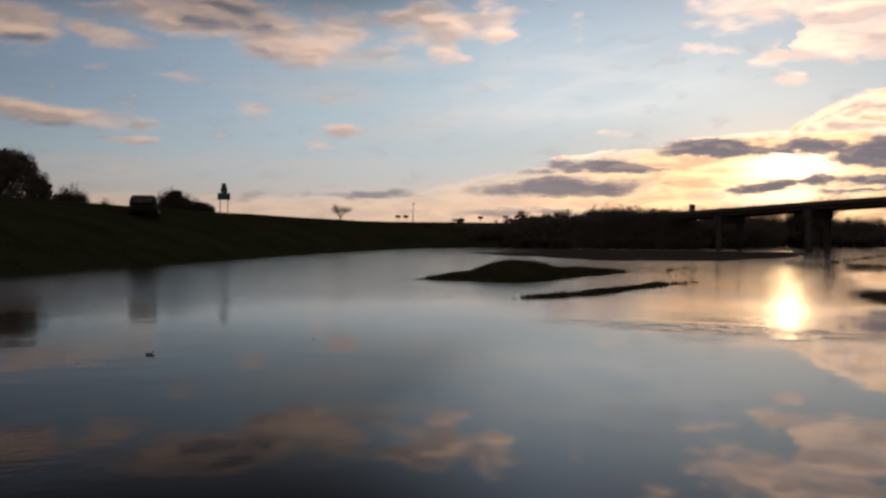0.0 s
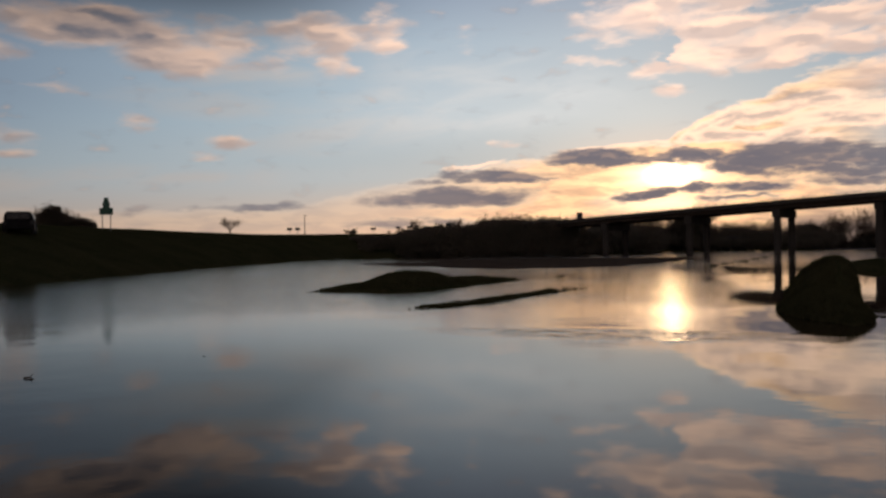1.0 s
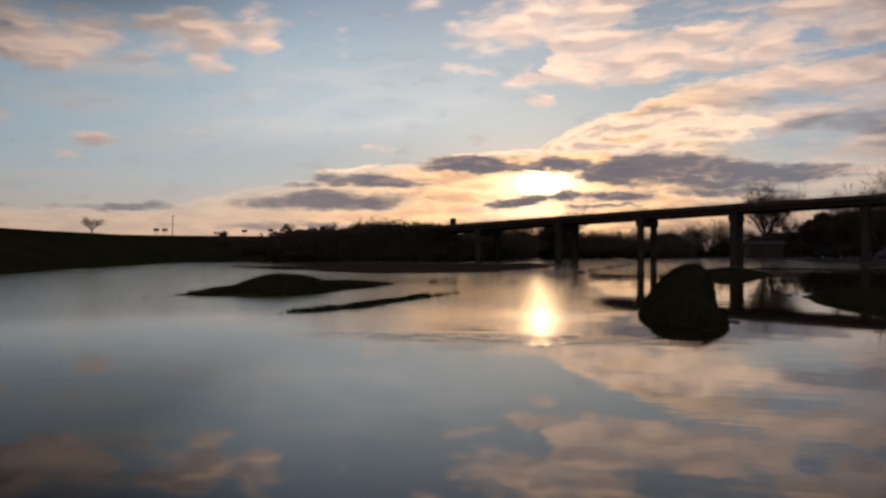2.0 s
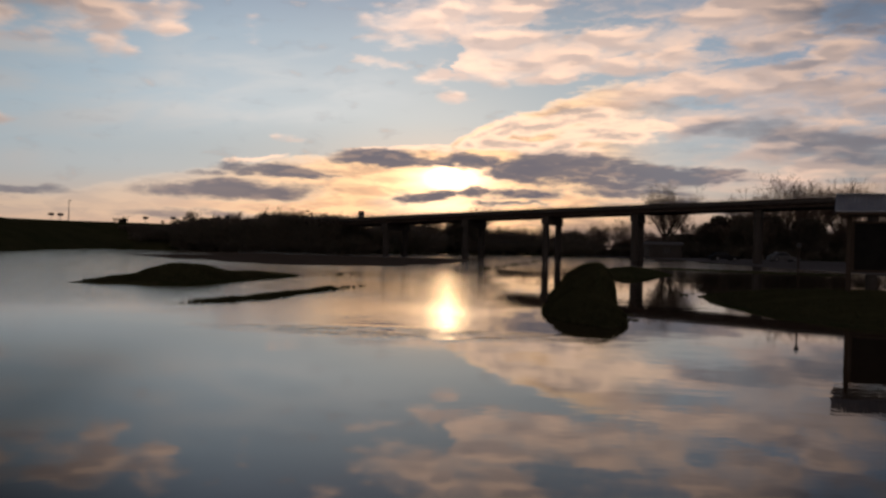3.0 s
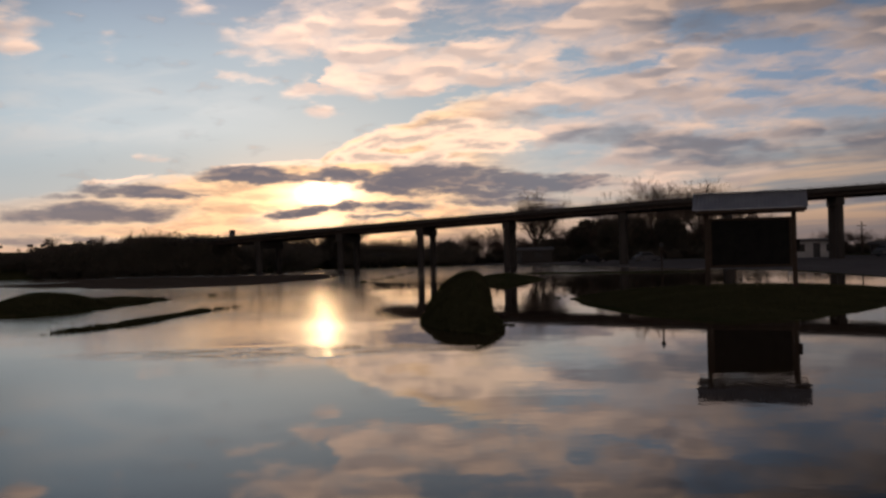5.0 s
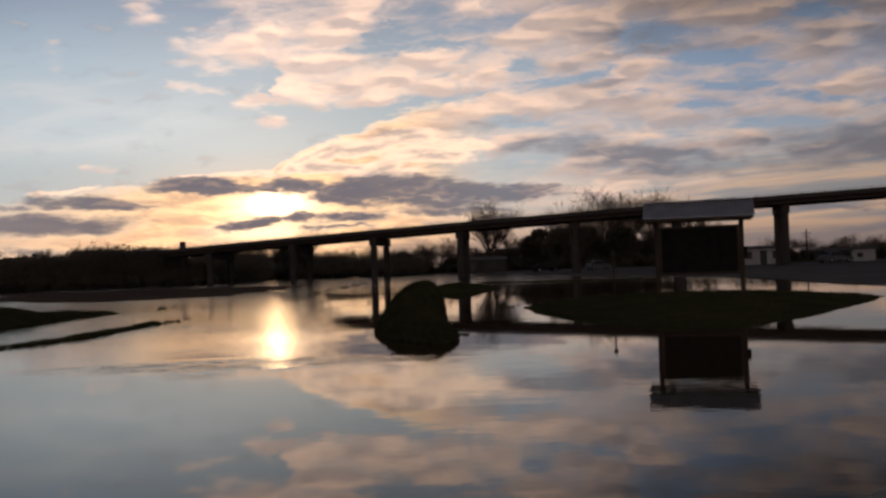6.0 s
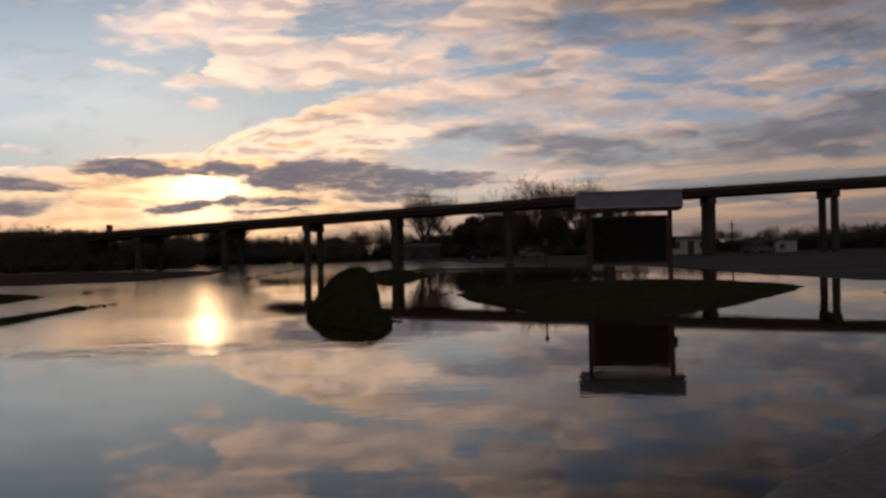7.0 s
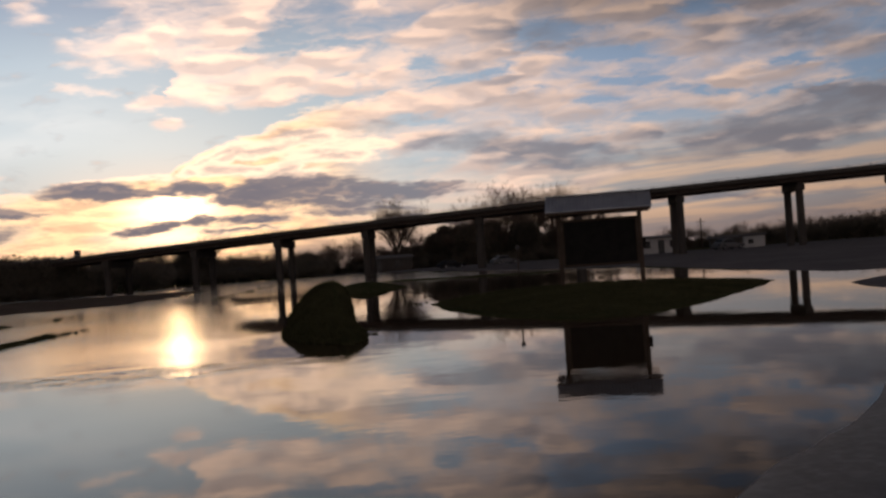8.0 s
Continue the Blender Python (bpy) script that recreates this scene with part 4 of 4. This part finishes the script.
# trees behind the bridge
for az, r, h in ((-4.3, 190, 11.3), (-7.4, 182, 7.6), (-6.3, 186, 8.0), (-5.6, 180, 7.8), (-2.9, 195, 6.4), (-3.4, 185, 5.8), (-1.8, 210, 6.5), (-0.6, 215, 6.0), (1.0, 225, 6.0), (3.3, 200, 8.0), (4.6, 230, 9.5), (7.6, 195, 16.2), (7.2, 190, 15.2), (8.6, 220, 10.0), (11.8, 200, 14.0), (12.4, 205, 13.5), (13.4, 215, 16.5), (14.3, 205, 19.2), (7.3, 205, 15.5), (15.9, 198, 16.6), (17.3, 200, 17.4), (10.2, 196, 8.0), (11.2, 190, 9.5), (9.4, 192, 6.5), (13.1, 188, 12.0), (14.6, 186, 12.5), (15.5, 190, 13.0),
                 (16.0, 210, 17.0), (17.1, 215, 18.0), (18.4, 225, 17.5), (19.6, 220, 17.0), (20.8, 210, 12.0)):
    bare.at(az, r, h, 1.0)
for k in range(15):
    bare.at(-2.6 + k * 0.66, rnd.uniform(178, 190), rnd.uniform(4.6, 6.6), 1.3)
for k in range(46):
    az = -3.6 + k * 0.58
    top = np.interp(az, [-4, 0, 1.6, 2.4, 3.4, 6, 8.5, 10.5, 15, 17, 20, 23], [0.5, 0.6, 1.2, 1.1, 0.8, 1.1, 1.3, 2.2, 2.3, 1.9, 1.1, 0.8])
    r = rnd.uniform(178, 198)
    h = H + r * math.tan(radians(top)) - 0.7
    if k % 3 == 1:
        bare.at(az, r, h * rnd.uniform(0.95, 1.25), 1.3)
    else:
        leafy.at(az, r, h * rnd.uniform(0.65, 1.1), 1.35 if h < 5 else 1.0)
for k in range(44):
    az = 3.0 + k * 0.44
    brush.at(az, rnd.uniform(172, 178), rnd.uniform(1.4, 2.6), 1.6)
for k in range(30):
    az = 23.6 + k * 0.52
    r = rnd.uniform(170, 186)
    leafy.at(az, r, rnd.uniform(1.4, 2.5), 1.5)
    bare.at(az + 0.3, r + 12, rnd.uniform(3.2, 5.6), 1.15)
# dense trees behind the wide western bent
for az, h in ((-5.7, 6.2), (-5.1, 6.6), (-4.5, 6.0)):
    leafy.at(az, 165, h, 0.8, 0)
# along the embankment road
for az, el, r in ((-26.7, 1.3, 158), (-22.3, 1.95, 160), (-19.7, 1.95, 160), (-24.0, 1.2, 158)):
    q = bearing(az, r)
    bare.at(az, r, H + r * math.tan(radians(el)) - ground_at(q.x, q.y), 1.4, 2)
leafy.at(-44.0, 91, 2.0, 1.1, 1)
leafy.at(-42.5, 92, 1.0, 1.9, 1)
leafy.at(-53.0, 105, 6.3, 0.95, 1)
leafy.at(-54.8, 108, 5.4, 1.0, 1)
leafy.at(-51.4, 104, 3.7, 0.9, 2)
for az, r, h in ((-50.4, 92, 2.2), (-49.4, 94, 2.3), (-47.9, 95, 1.2), (-26.3, 152, 1.1), (-22.3, 158, 1.6), (-20.6, 158, 1.8), (-18.0, 155, 3.0), (-17.0, 155, 3.2), (-16.0, 152, 3.0)):
    brush.at(az, r, h, 1.1, 1 if h < 2.3 else 2)
bare.at(-33.9, 112, 2.3, 1.7, 2)
for az, r, h in ((-44.35, 92, 2.2), (-43.5, 92, 1.8), (-43.0, 93, 1.6), (-41.8, 92, 0.9), (-42.2, 92, 0.7)):
    brush.at(az, r, h, 1.0, 0)

# ---- the notice shelter ----


def notice_shelter():
    m = Matrix.Translation(on_ground(9.27, 25.25)) @ Matrix.Rotation(-radians(20.1), 4, "Z")
    ob = thing("notice_shelter", "timber notice shelter with grey metal roof on a grassy spit", "notice board", m)
    for x in (-1.17, 1.17):
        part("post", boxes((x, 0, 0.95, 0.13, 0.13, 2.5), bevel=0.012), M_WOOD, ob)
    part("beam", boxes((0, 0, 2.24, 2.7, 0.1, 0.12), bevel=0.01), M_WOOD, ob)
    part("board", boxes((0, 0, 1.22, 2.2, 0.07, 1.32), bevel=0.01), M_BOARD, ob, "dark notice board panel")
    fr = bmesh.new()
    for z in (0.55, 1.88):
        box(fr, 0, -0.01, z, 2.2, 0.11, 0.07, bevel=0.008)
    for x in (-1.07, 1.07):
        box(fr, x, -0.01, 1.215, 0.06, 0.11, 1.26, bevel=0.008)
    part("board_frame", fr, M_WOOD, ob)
    # two roof pitches of ribbed sheet metal
    for side in (-1, 1):
        bm = bmesh.new()
        n = 30
        prof = []
        for k in range(n * 4 + 1):
            x = -1.52 + 3.04 * k / (n * 4)
            prof.append((x, 0.016 if k % 4 in (1, 2) else 0.0))
        rows = []
        for q, z in ((0.0, 2.62), (0.62, 2.16)):
            rows.append([bm.verts.new((x, side * q, z + dz)) for x, dz in prof] + [bm.verts.new((x, side * q, z - 0.02)) for x, dz in prof[::-1]])
        a, b = rows
        for i in range(len(a)):
            j = (i + 1) % len(a)
            bm.faces.new((a[i], a[j], b[j], b[i]))
        bm.faces.new(a)
        bm.faces.new(b)
        bmesh.ops.recalc_face_normals(bm, faces=bm.faces)
        part("roof_sheet", bm, M_ROOF, ob, "grey ribbed metal roof sheet")
        part("eave_board", boxes((0, side * 0.60, 2.10, 2.98, 0.03, 0.09), bevel=0.005), M_WOOD, ob)
    part("ridge_cap", boxes((0, 0, 2.645, 3.06, 0.16, 0.03), bevel=0.01), M_ROOF, ob, "grey metal ridge cap")
    for x in (-1.17, 1.17):
        bm = bmesh.new()
        for side in (-1, 1):
            tube(bm, (x, 0, 2.52), (x, side * 0.58, 2.10), 0.04, 0.04, 6)
        part("rafter", bm, M_WOOD, ob)
    part("leaflet_box", boxes((1.27, -0.02, 1.12, 0.10, 0.14, 0.30), bevel=0.02), M_BOARD, ob, "small dark leaflet box")


notice_shelter()


def post_sign():
    p = bearing(14.95, 29.3)
    ob = thing("post_sign", "small round pale sign on a thin wooden stake", "sign", Matrix.Translation(on_ground(p.x, p.y)) @ Matrix.Rotation(-radians(15), 4, "Z"))
    part("stake", boxes((0, 0, 0.65, 0.05, 0.05, 1.6), bevel=0.006), M_WOOD, ob)
    bm = bmesh.new()
    tube(bm, (0, -0.03, 1.38), (0, -0.045, 1.38), 0.075, 0.075, 20)
    part("sign_plate", bm, M_SIGNBACK, ob, "round pale sign plate")


post_sign()

# ---- road signs and vehicles on the embankment ----


def road_sign():
    p = bearing(-41.08, 80)
    ob = thing("road_sign", "stacked green road sign seen on two thin posts", "road sign", Matrix.Translation(on_ground(p.x, p.y)) @ Matrix.Rotation(radians(30), 4, "Z"))
    gz = on_ground(p.x, p.y).z
    lo, mid, hi = H + 80 * 0.0391 - gz, H + 80 * 0.0462 - gz, H + 80 * 0.0568 - gz
    for x in (-0.33, 0.33):
        part("post", boxes((x, 0, mid / 2 - 0.3, 0.07, 0.05, mid + 0.6), bevel=0.006), M_STEEL, ob)
    part("sign_panel", boxes((0, -0.05, (lo + mid) / 2, 1.08, 0.035, mid - lo), bevel=0.01), M_SIGNGREEN, ob)
    bm = bmesh.new()
    w, b = 0.28, mid + 0.01
    pts = [(-w, b), (w, b), (w * 1.05, b + 0.35), (w * 0.75, b + 0.52), (w * 0.62, hi), (-w * 0.62, hi), (-w * 0.75, b + 0.52), (-w * 1.05, b + 0.35)]
    f = bm.faces.new([bm.verts.new((x, -0.06, z)) for x, z in pts])
    r = bmesh.ops.extrude_face_region(bm, geom=[f])
    bmesh.ops.translate(bm, vec=(0, 0.035, 0), verts=[v for v in r["geom"] if isinstance(v, bmesh.types.BMVert)])
    bmesh.ops.recalc_face_normals(bm, faces=bm.faces)
    part("shield_panel", bm, M_SIGNGREEN, ob)
    part("backing_strut", boxes((0, 0.0, (mid + hi) / 2 - 0.1, 0.06, 0.05, hi - mid + 0.2), bevel=0.005), M_STEEL, ob)


road_sign()


def small_sign():
    ob = thing("traffic_sign", "small dark traffic sign on a thin post by the road", "road sign", group="signs along the embankment road")
    part("post", boxes((0, 0, 0.8, 0.07, 0.07, 2.4), bevel=0.008), M_STEEL, ob)
    part("sign_plate", boxes((0, -0.06, 1.75, 0.85, 0.03, 0.7), bevel=0.012), M_SIGNBACK, ob)
    return ob


signs = [small_sign()]
for k, (az, el, r) in enumerate(((-30.25, 1.10, 150), (-29.75, 1.10, 150), (-25.0, 1.25, 155), (-23.4, 1.15, 150), (-22.7, 1.15, 150), (-20.2, 1.50, 152), (-18.2, 1.38, 150), (-11.9, 1.95, 131))):
    p = bearing(az, r)
    z = H + r * math.tan(radians(el)) - 1.8
    ob = signs[0] if k == 0 else copy_thing(signs[0], Matrix())
    gz = ground_at(p.x, p.y)
    s = max(0.6, (z + 1.8 - gz) / 2.0)
    ob.matrix_basis = Matrix.Translation((p.x, p.y, gz)) @ Matrix.Rotation(radians(25), 4, "Z") @ Matrix.Diagonal((1, 1, s, 1))

p = bearing(-29.3, 150)
mast = thing("mast", "thin steel mast beside the embankment road", "mast", Matrix.Translation(on_ground(p.x, p.y)))
bm = bmesh.new()
tube(bm, (0, 0, -0.3), (0, 0, 3.3), 0.09, 0.05, 8)
part("pole", bm, M_STEEL, mast)
part("lamp_head", boxes((0.15, 0, 3.28, 0.5, 0.16, 0.1), bevel=0.02), M_STEEL, mast)


def car(name, label, paint, length, width, height, m, van=False):
    """Body swept from a side outline, narrower at the roof, with glazing, lights and wheels."""
    ob = thing(name, label, "car", m)
    L, h = length, height
    sill, belt = 0.28, h * 0.56
    if van:
        lower = [(-L / 2, sill), (L / 2, sill), (L / 2, belt * 0.95), (L * 0.33, belt), (-L / 2, belt)]
        upper = [(-L / 2 + 0.03, belt), (L * 0.31, belt), (L * 0.19, h * 0.96), (L * 0.05, h), (-L * 0.46, h), (-L / 2 + 0.06, h * 0.95)]
    else:
        lower = [(-L / 2, sill), (L / 2, sill), (L / 2, belt * 0.82), (L * 0.25, belt), (-L * 0.4, belt * 1.02), (-L / 2, belt * 0.95)]
        upper = [(-L * 0.42, belt), (L * 0.2, belt), (L * 0.06, h * 0.98), (-L * 0.05, h), (-L * 0.24, h * 0.98)]

    def slab(outline, w0, w1):
        bm = bmesh.new()
        zs = [z for _, z in outline]
        z0, z1 = min(zs), max(zs)
        sides = []
        for s in (-1, 1):
            sides.append([bm.verts.new((x, s * (w0 + (w1 - w0) * (z - z0) / (z1 - z0)) / 2, z)) for x, z in outline])
        a, b = sides
        bm.faces.new(a)
        bm.faces.new(b[::-1])
        for i in range(len(a)):
            j = (i + 1) % len(a)
            bm.faces.new((a[j], a[i], b[i], b[j]))
        bmesh.ops.recalc_face_normals(bm, faces=bm.faces)
        bmesh.ops.bevel(bm, geom=list(bm.edges), offset=0.05, segments=2, affect="EDGES")
        return bm

    part("body", slab(lower, width, width * 0.97), paint, ob)
    part("cabin", slab(upper, width * 0.95, width * 0.78), paint, ob)
    glass = [(x * 0.93, belt + 0.06 + (z - belt) * 0.8) for x, z in upper]
    part("side_windows", slab(glass, width * 0.965, width * 0.83), M_GLASS, ob, "dark car windows")
    part("rear_window", boxes((-L / 2 + (0.03 if van else L * 0.16), 0, belt + (h - belt) * 0.5, 0.05, width * 0.7, (h - belt) * 0.6), bevel=0.015), M_GLASS, ob, "dark rear window")
    for x in (-L * 0.3, L * 0.31):
        for s in (-1, 1):
            w = new("wheel")
            w.parent = ob
            bm = bmesh.new()
            tube(bm, (x, s * (width / 2 - 0.2), 0.33), (x, s * (width / 2 + 0.01), 0.33), 0.33, 0.33, 18)
            part("tyre", bm, M_TYRE, w)
            bm = bmesh.new()
            tube(bm, (x, s * (width / 2 - 0.02), 0.33), (x, s * (width / 2 + 0.02), 0.33), 0.2, 0.18, 14)
            part("rim", bm, M_STEEL, w)
    for s in (-1, 1):
        part("headlight", boxes((L / 2, s * width * 0.36, belt * 0.72, 0.06, 0.32, 0.14), bevel=0.02), M_GLASS, ob)
        part("tail_light", boxes((-L / 2, s * width * 0.42, belt * 0.86, 0.06, 0.16, 0.24), bevel=0.02), M_GLASS, ob)
    return ob


def parked(name, label, paint, az, r, turn, size, van=False):
    p = bearing(az, r)
    car(name, label, paint, *size, Matrix.Translation(on_ground(p.x, p.y, 0.02)) @ Matrix.Rotation(radians(turn), 4, "Z"), van)


parked("car", "dark car stopped on the grassy embankment above the flood", M_DARKCAR, -45.75, 58.5, 133, (3.9, 1.68, 1.26), True)
parked("car", "pale car on the embankment road beyond a dark car", M_LIGHTCAR, -44.6, 112, 118, (4.3, 1.8, 1.6))
parked("car", "silver car parked at the edge of the gravel lot", M_LIGHTCAR, 14.1, 140, 10, (4.4, 1.8, 1.45))
parked("car", "dark car parked at the edge of the gravel lot", M_DARKCAR, 10.7, 140, 14, (4.4, 1.8, 1.4))
parked("car", "pale car parked before the low buildings", M_LIGHTCAR, 27.8, 125, 15, (4.4, 1.8, 1.45))

# ---- low buildings beyond the lot ----


def low_building(name, label, az, r, turn, w, d, h, pitch, windows, wall=None):
    p = bearing(az, r)
    ob = thing(name, label, "building", Matrix.Translation(on_ground(p.x, p.y, 0.1)) @ Matrix.Rotation(radians(turn), 4, "Z"))
    part("wall", boxes((0, 0, h / 2, w, d, h), bevel=0.03), wall or M_WHITE, ob)
    bm = bmesh.new()
    e = 0.3
    pts = [(-d / 2 - e, h - 0.05), (d / 2 + e, h - 0.05), (d / 2 + e, h + 0.08), (0, h + pitch), (-d / 2 - e, h + 0.08)]
    a = [bm.verts.new((-w / 2 - e, y, z)) for y, z in pts]
    b = [bm.verts.new((w / 2 + e, y, z)) for y, z in pts]
    bm.faces.new(a)
    bm.faces.new(b[::-1])
    for i in range(5):
        j = (i + 1) % 5
        bm.faces.new((a[j], a[i], b[i], b[j]))
    bmesh.ops.recalc_face_normals(bm, faces=bm.faces)
    part("roof", bm, M_SHINGLE, ob)
    for x, ww, z0, hh in windows:
        win = new("window" if z0 > 0.3 else "door")
        win.parent = ob
        part("pane" if z0 > 0.3 else "leaf", boxes((x, -d / 2 - 0.02, z0 + hh / 2, ww, 0.06, hh), bevel=0.01), M_GLASS, win)
        bm = bmesh.new()
        for sx in (-1, 1):
            box(bm, x + sx * (ww / 2 + 0.04), -d / 2 - 0.03, z0 + hh / 2, 0.08, 0.1, hh + 0.16)
        box(bm, x, -d / 2 - 0.03, z0 + hh + 0.04, ww, 0.1, 0.08)
        part("frame", bm, wall or M_WHITE, win)
    return ob


low_building("low_building", "long low pale building with dark windows beyond the lot", 23.7, 135, -20, 6.4, 6.0, 2.3, 0.4, ((1.9, 1.0, 0.9, 1.0), (-1.8, 1.0, 0.9, 1.0), (0.2, 0.9, 0.1, 1.9)))
low_building("shed", "small pale shed at the end of the lot", 29.3, 132, -24, 2.7, 2.6, 1.7, 0.3, ((-0.5, 0.7, 0.6, 0.6),))
low_building("shed", "grey shed beside parked cars", 27.6, 142, -24, 4.2, 3.0, 1.6, 0.4, ((0.6, 0.8, 0.8, 0.7),), M_CONCRETE)
low_building("low_building", "low drab building far off under the trees", 6.8, 166, -5, 8.0, 6.0, 2.4, 0.6, ((1.5, 1.2, 0.9, 1.0), (-2.0, 1.0, 0.1, 2.0)), M_CONCRETE)
low_building("low_building", "low grey building beyond the water, under bare trees", -3.0, 168, 3, 7.0, 6.0, 2.2, 0.5, ((1.2, 1.2, 0.9, 0.9),), M_CONCRETE)

p = bearing(26.3, 165)
pole = thing("utility_pole", "wooden utility pole with a crossarm among bare trees", "utility pole", Matrix.Translation(on_ground(p.x, p.y)) @ Matrix.Rotation(-radians(26), 4, "Z"))
bm = bmesh.new()
tube(bm, (0, 0, -0.4), (0, 0, 5.4), 0.14, 0.1, 10)
part("pole", bm, M_WOOD, pole)
part("crossarm", boxes((0, -0.08, 4.7, 1.5, 0.1, 0.12), bevel=0.01), M_WOOD, pole)
part("crossarm", boxes((0, -0.08, 4.1, 1.1, 0.1, 0.12), bevel=0.01), M_WOOD, pole)

# ---- grass and drift on the low land ----


def blades(name, label, zone, count, seed, tall, keep, field=None):
    """Thin bent blades of grass over a stretch of land."""
    rng = np.random.default_rng(seed)
    x0, x1, y0, y1 = zone
    X, Y = rng.uniform(x0, x1, count * 8), rng.uniform(y0, y1, count * 8)
    Z = land_z(X, Y)
    ok = (Z > keep)
    if field:
        ok &= sdf(field, X, Y) > -0.2
    X, Y, Z = X[ok][:count], Y[ok][:count], Z[ok][:count]
    n = len(X)
    a = rng.uniform(0, 2 * np.pi, n)
    hgt = tall * rng.uniform(0.4, 1.25, n)
    wid = 0.012 * rng.uniform(0.7, 1.4, n)
    lean = hgt * rng.uniform(0.05, 0.6, n)
    b = rng.uniform(0, 2 * np.pi, n)
    v = np.zeros((n, 3, 3))
    v[:, 0] = np.stack([X - np.cos(a) * wid, Y - np.sin(a) * wid, Z - 0.02], -1)
    v[:, 1] = np.stack([X + np.cos(a) * wid, Y + np.sin(a) * wid, Z - 0.02], -1)
    v[:, 2] = np.stack([X + np.cos(b) * lean, Y + np.sin(b) * lean, Z + hgt], -1)
    me = bpy.data.meshes.new(name)
    me.vertices.add(n * 3)
    me.vertices.foreach_set("co", v.ravel())
    me.loops.add(n * 3)
    me.loops.foreach_set("vertex_index", np.arange(n * 3, dtype=np.int32))
    me.polygons.add(n)
    me.polygons.foreach_set("loop_start", np.arange(0, n * 3, 3, dtype=np.int32))
    me.materials.append(M_BLADE)
    me.update(calc_edges=True)
    return tagged(new(name, me), label, "grass", kind="stuff")


blades("grass", "short winter grass on the spoil heap in the water", (-0.4, 2.0, 15, 24.6), 24000, 1, 0.07, 0.02)
blades("grass", "short winter grass on the spit round the notice shelter", (3.5, 16, 16, 31), 42000, 2, 0.06, 0.03, PENINSULA)
blades("grass", "tufted grass on the low islet", (-15.5, -9, 24, 35.5), 22000, 3, 0.07, 0.03)
blades("grass", "drowned grass along a drift line", (-7.6, -5.5, 17.5, 25.6), 5000, 4, 0.05, 0.0)

# ---- tufts and drift in the shallows ----


def grass_tuft(seed, label):
    rng = random.Random(seed)
    v, f = [], []
    for k in range(46):
        a, b = rng.uniform(0, 6.28), rng.uniform(0, 6.28)
        r, h, w = 0.10 * rng.random() ** 0.5, rng.uniform(0.02, 0.075), 0.008
        x, y = math.cos(a) * r * 2.0, math.sin(a) * r
        lx, ly = math.cos(b) * h * 0.7, math.sin(b) * h * 0.7
        o = len(v)
        v += [(x - w, y, -0.1), (x + w, y, -0.1), (x + lx * 0.5 + w * 0.7, y + ly * 0.5, h * 0.65), (x + lx * 0.5 - w * 0.7, y + ly * 0.5, h * 0.65), (x + lx, y + ly, h)]
        f += [(o, o + 1, o + 2, o + 3), (o + 3, o + 2, o + 4)]
    return tagged(mesh_ob("grass_tuft", v, f, M_BLADE), label, "grass", "tufts in the shallows")


def driftwood(seed, label):
    """A floating crooked stick with a stub of a side branch."""
    rng = random.Random(seed)
    bl = Limbs(seed)
    pts = [Vector((-0.07 + 0.035 * k, rng.uniform(-0.012, 0.012), 0.006 + rng.uniform(-0.006, 0.006))) for k in range(5)]
    bl.limb(pts, [0.007, 0.010, 0.010, 0.008, 0.004], 6)
    bl.limb([pts[2], pts[2] + Vector((0.015, 0.01, 0.025)), pts[2] + Vector((0.04, 0.015, 0.04))], [0.006, 0.004, 0.002], 5)
    return tagged(mesh_ob("driftwood", bl.v, bl.f, M_BARK, smooth=True), label, "stick", "sticks afloat")


def put_all(models, spots):
    for k, (x, y, s) in enumerate(spots):
        src = models[k % len(models)]
        m = Matrix.Translation((x, y, 0.0)) @ Matrix.Rotation(k * 2.1, 4, "Z")
        if k < len(models):
            src.matrix_basis = m
        else:
            copy_thing(src, m @ Matrix.Diagonal((s, s, s, 1)))


tufts = [grass_tuft(61, "drowned tuft of dark grass standing in the flood"), grass_tuft(62, "ragged tuft of grass at the water's edge")]
rnd = random.Random(12)
spots = [(-8.7, 37.3, 1.3), (-8.7, 39.8, 1.1), (-8.5, 36.0, 1.0), (-5.8, 26.0, 1.1), (-5.85, 25.5, 1.3), (-5.6, 27.0, 0.8), (1.62, 17.2, 0.6), (4.1, 27.6, 0.8), (4.5, 28.6, 0.7), (-7.2, 17.9, 0.9), (-7.4, 17.6, 0.7)]
for k in range(34):
    t = rnd.random()
    spots.append((-7.15 + 1.2 * t + rnd.gauss(0, 0.08), 18.2 + 6.9 * t + rnd.gauss(0, 0.15), rnd.uniform(0.6, 1.3)))
for k in range(16):
    t = k / 15
    spots.append((-3.7 + 2.9 * t + rnd.gauss(0, 0.1), 51.6 + 37 * t, rnd.uniform(1.0, 1.8)))
for k in range(14):
    a = rnd.uniform(0, 6.28)
    spots.append((0.98 + math.cos(a) * 0.70, 17.9 + math.sin(a) * 2.75, rnd.uniform(0.4, 0.8)))
put_all(tufts, spots)
put_all([driftwood(71, "dark crooked stick floating on the water")], [(-7.3, 7.2, 0.7), (-7.5, 6.4, 0.35), (-6.65, 9.3, 0.3), (-21.9, 25.7, 1.0)])
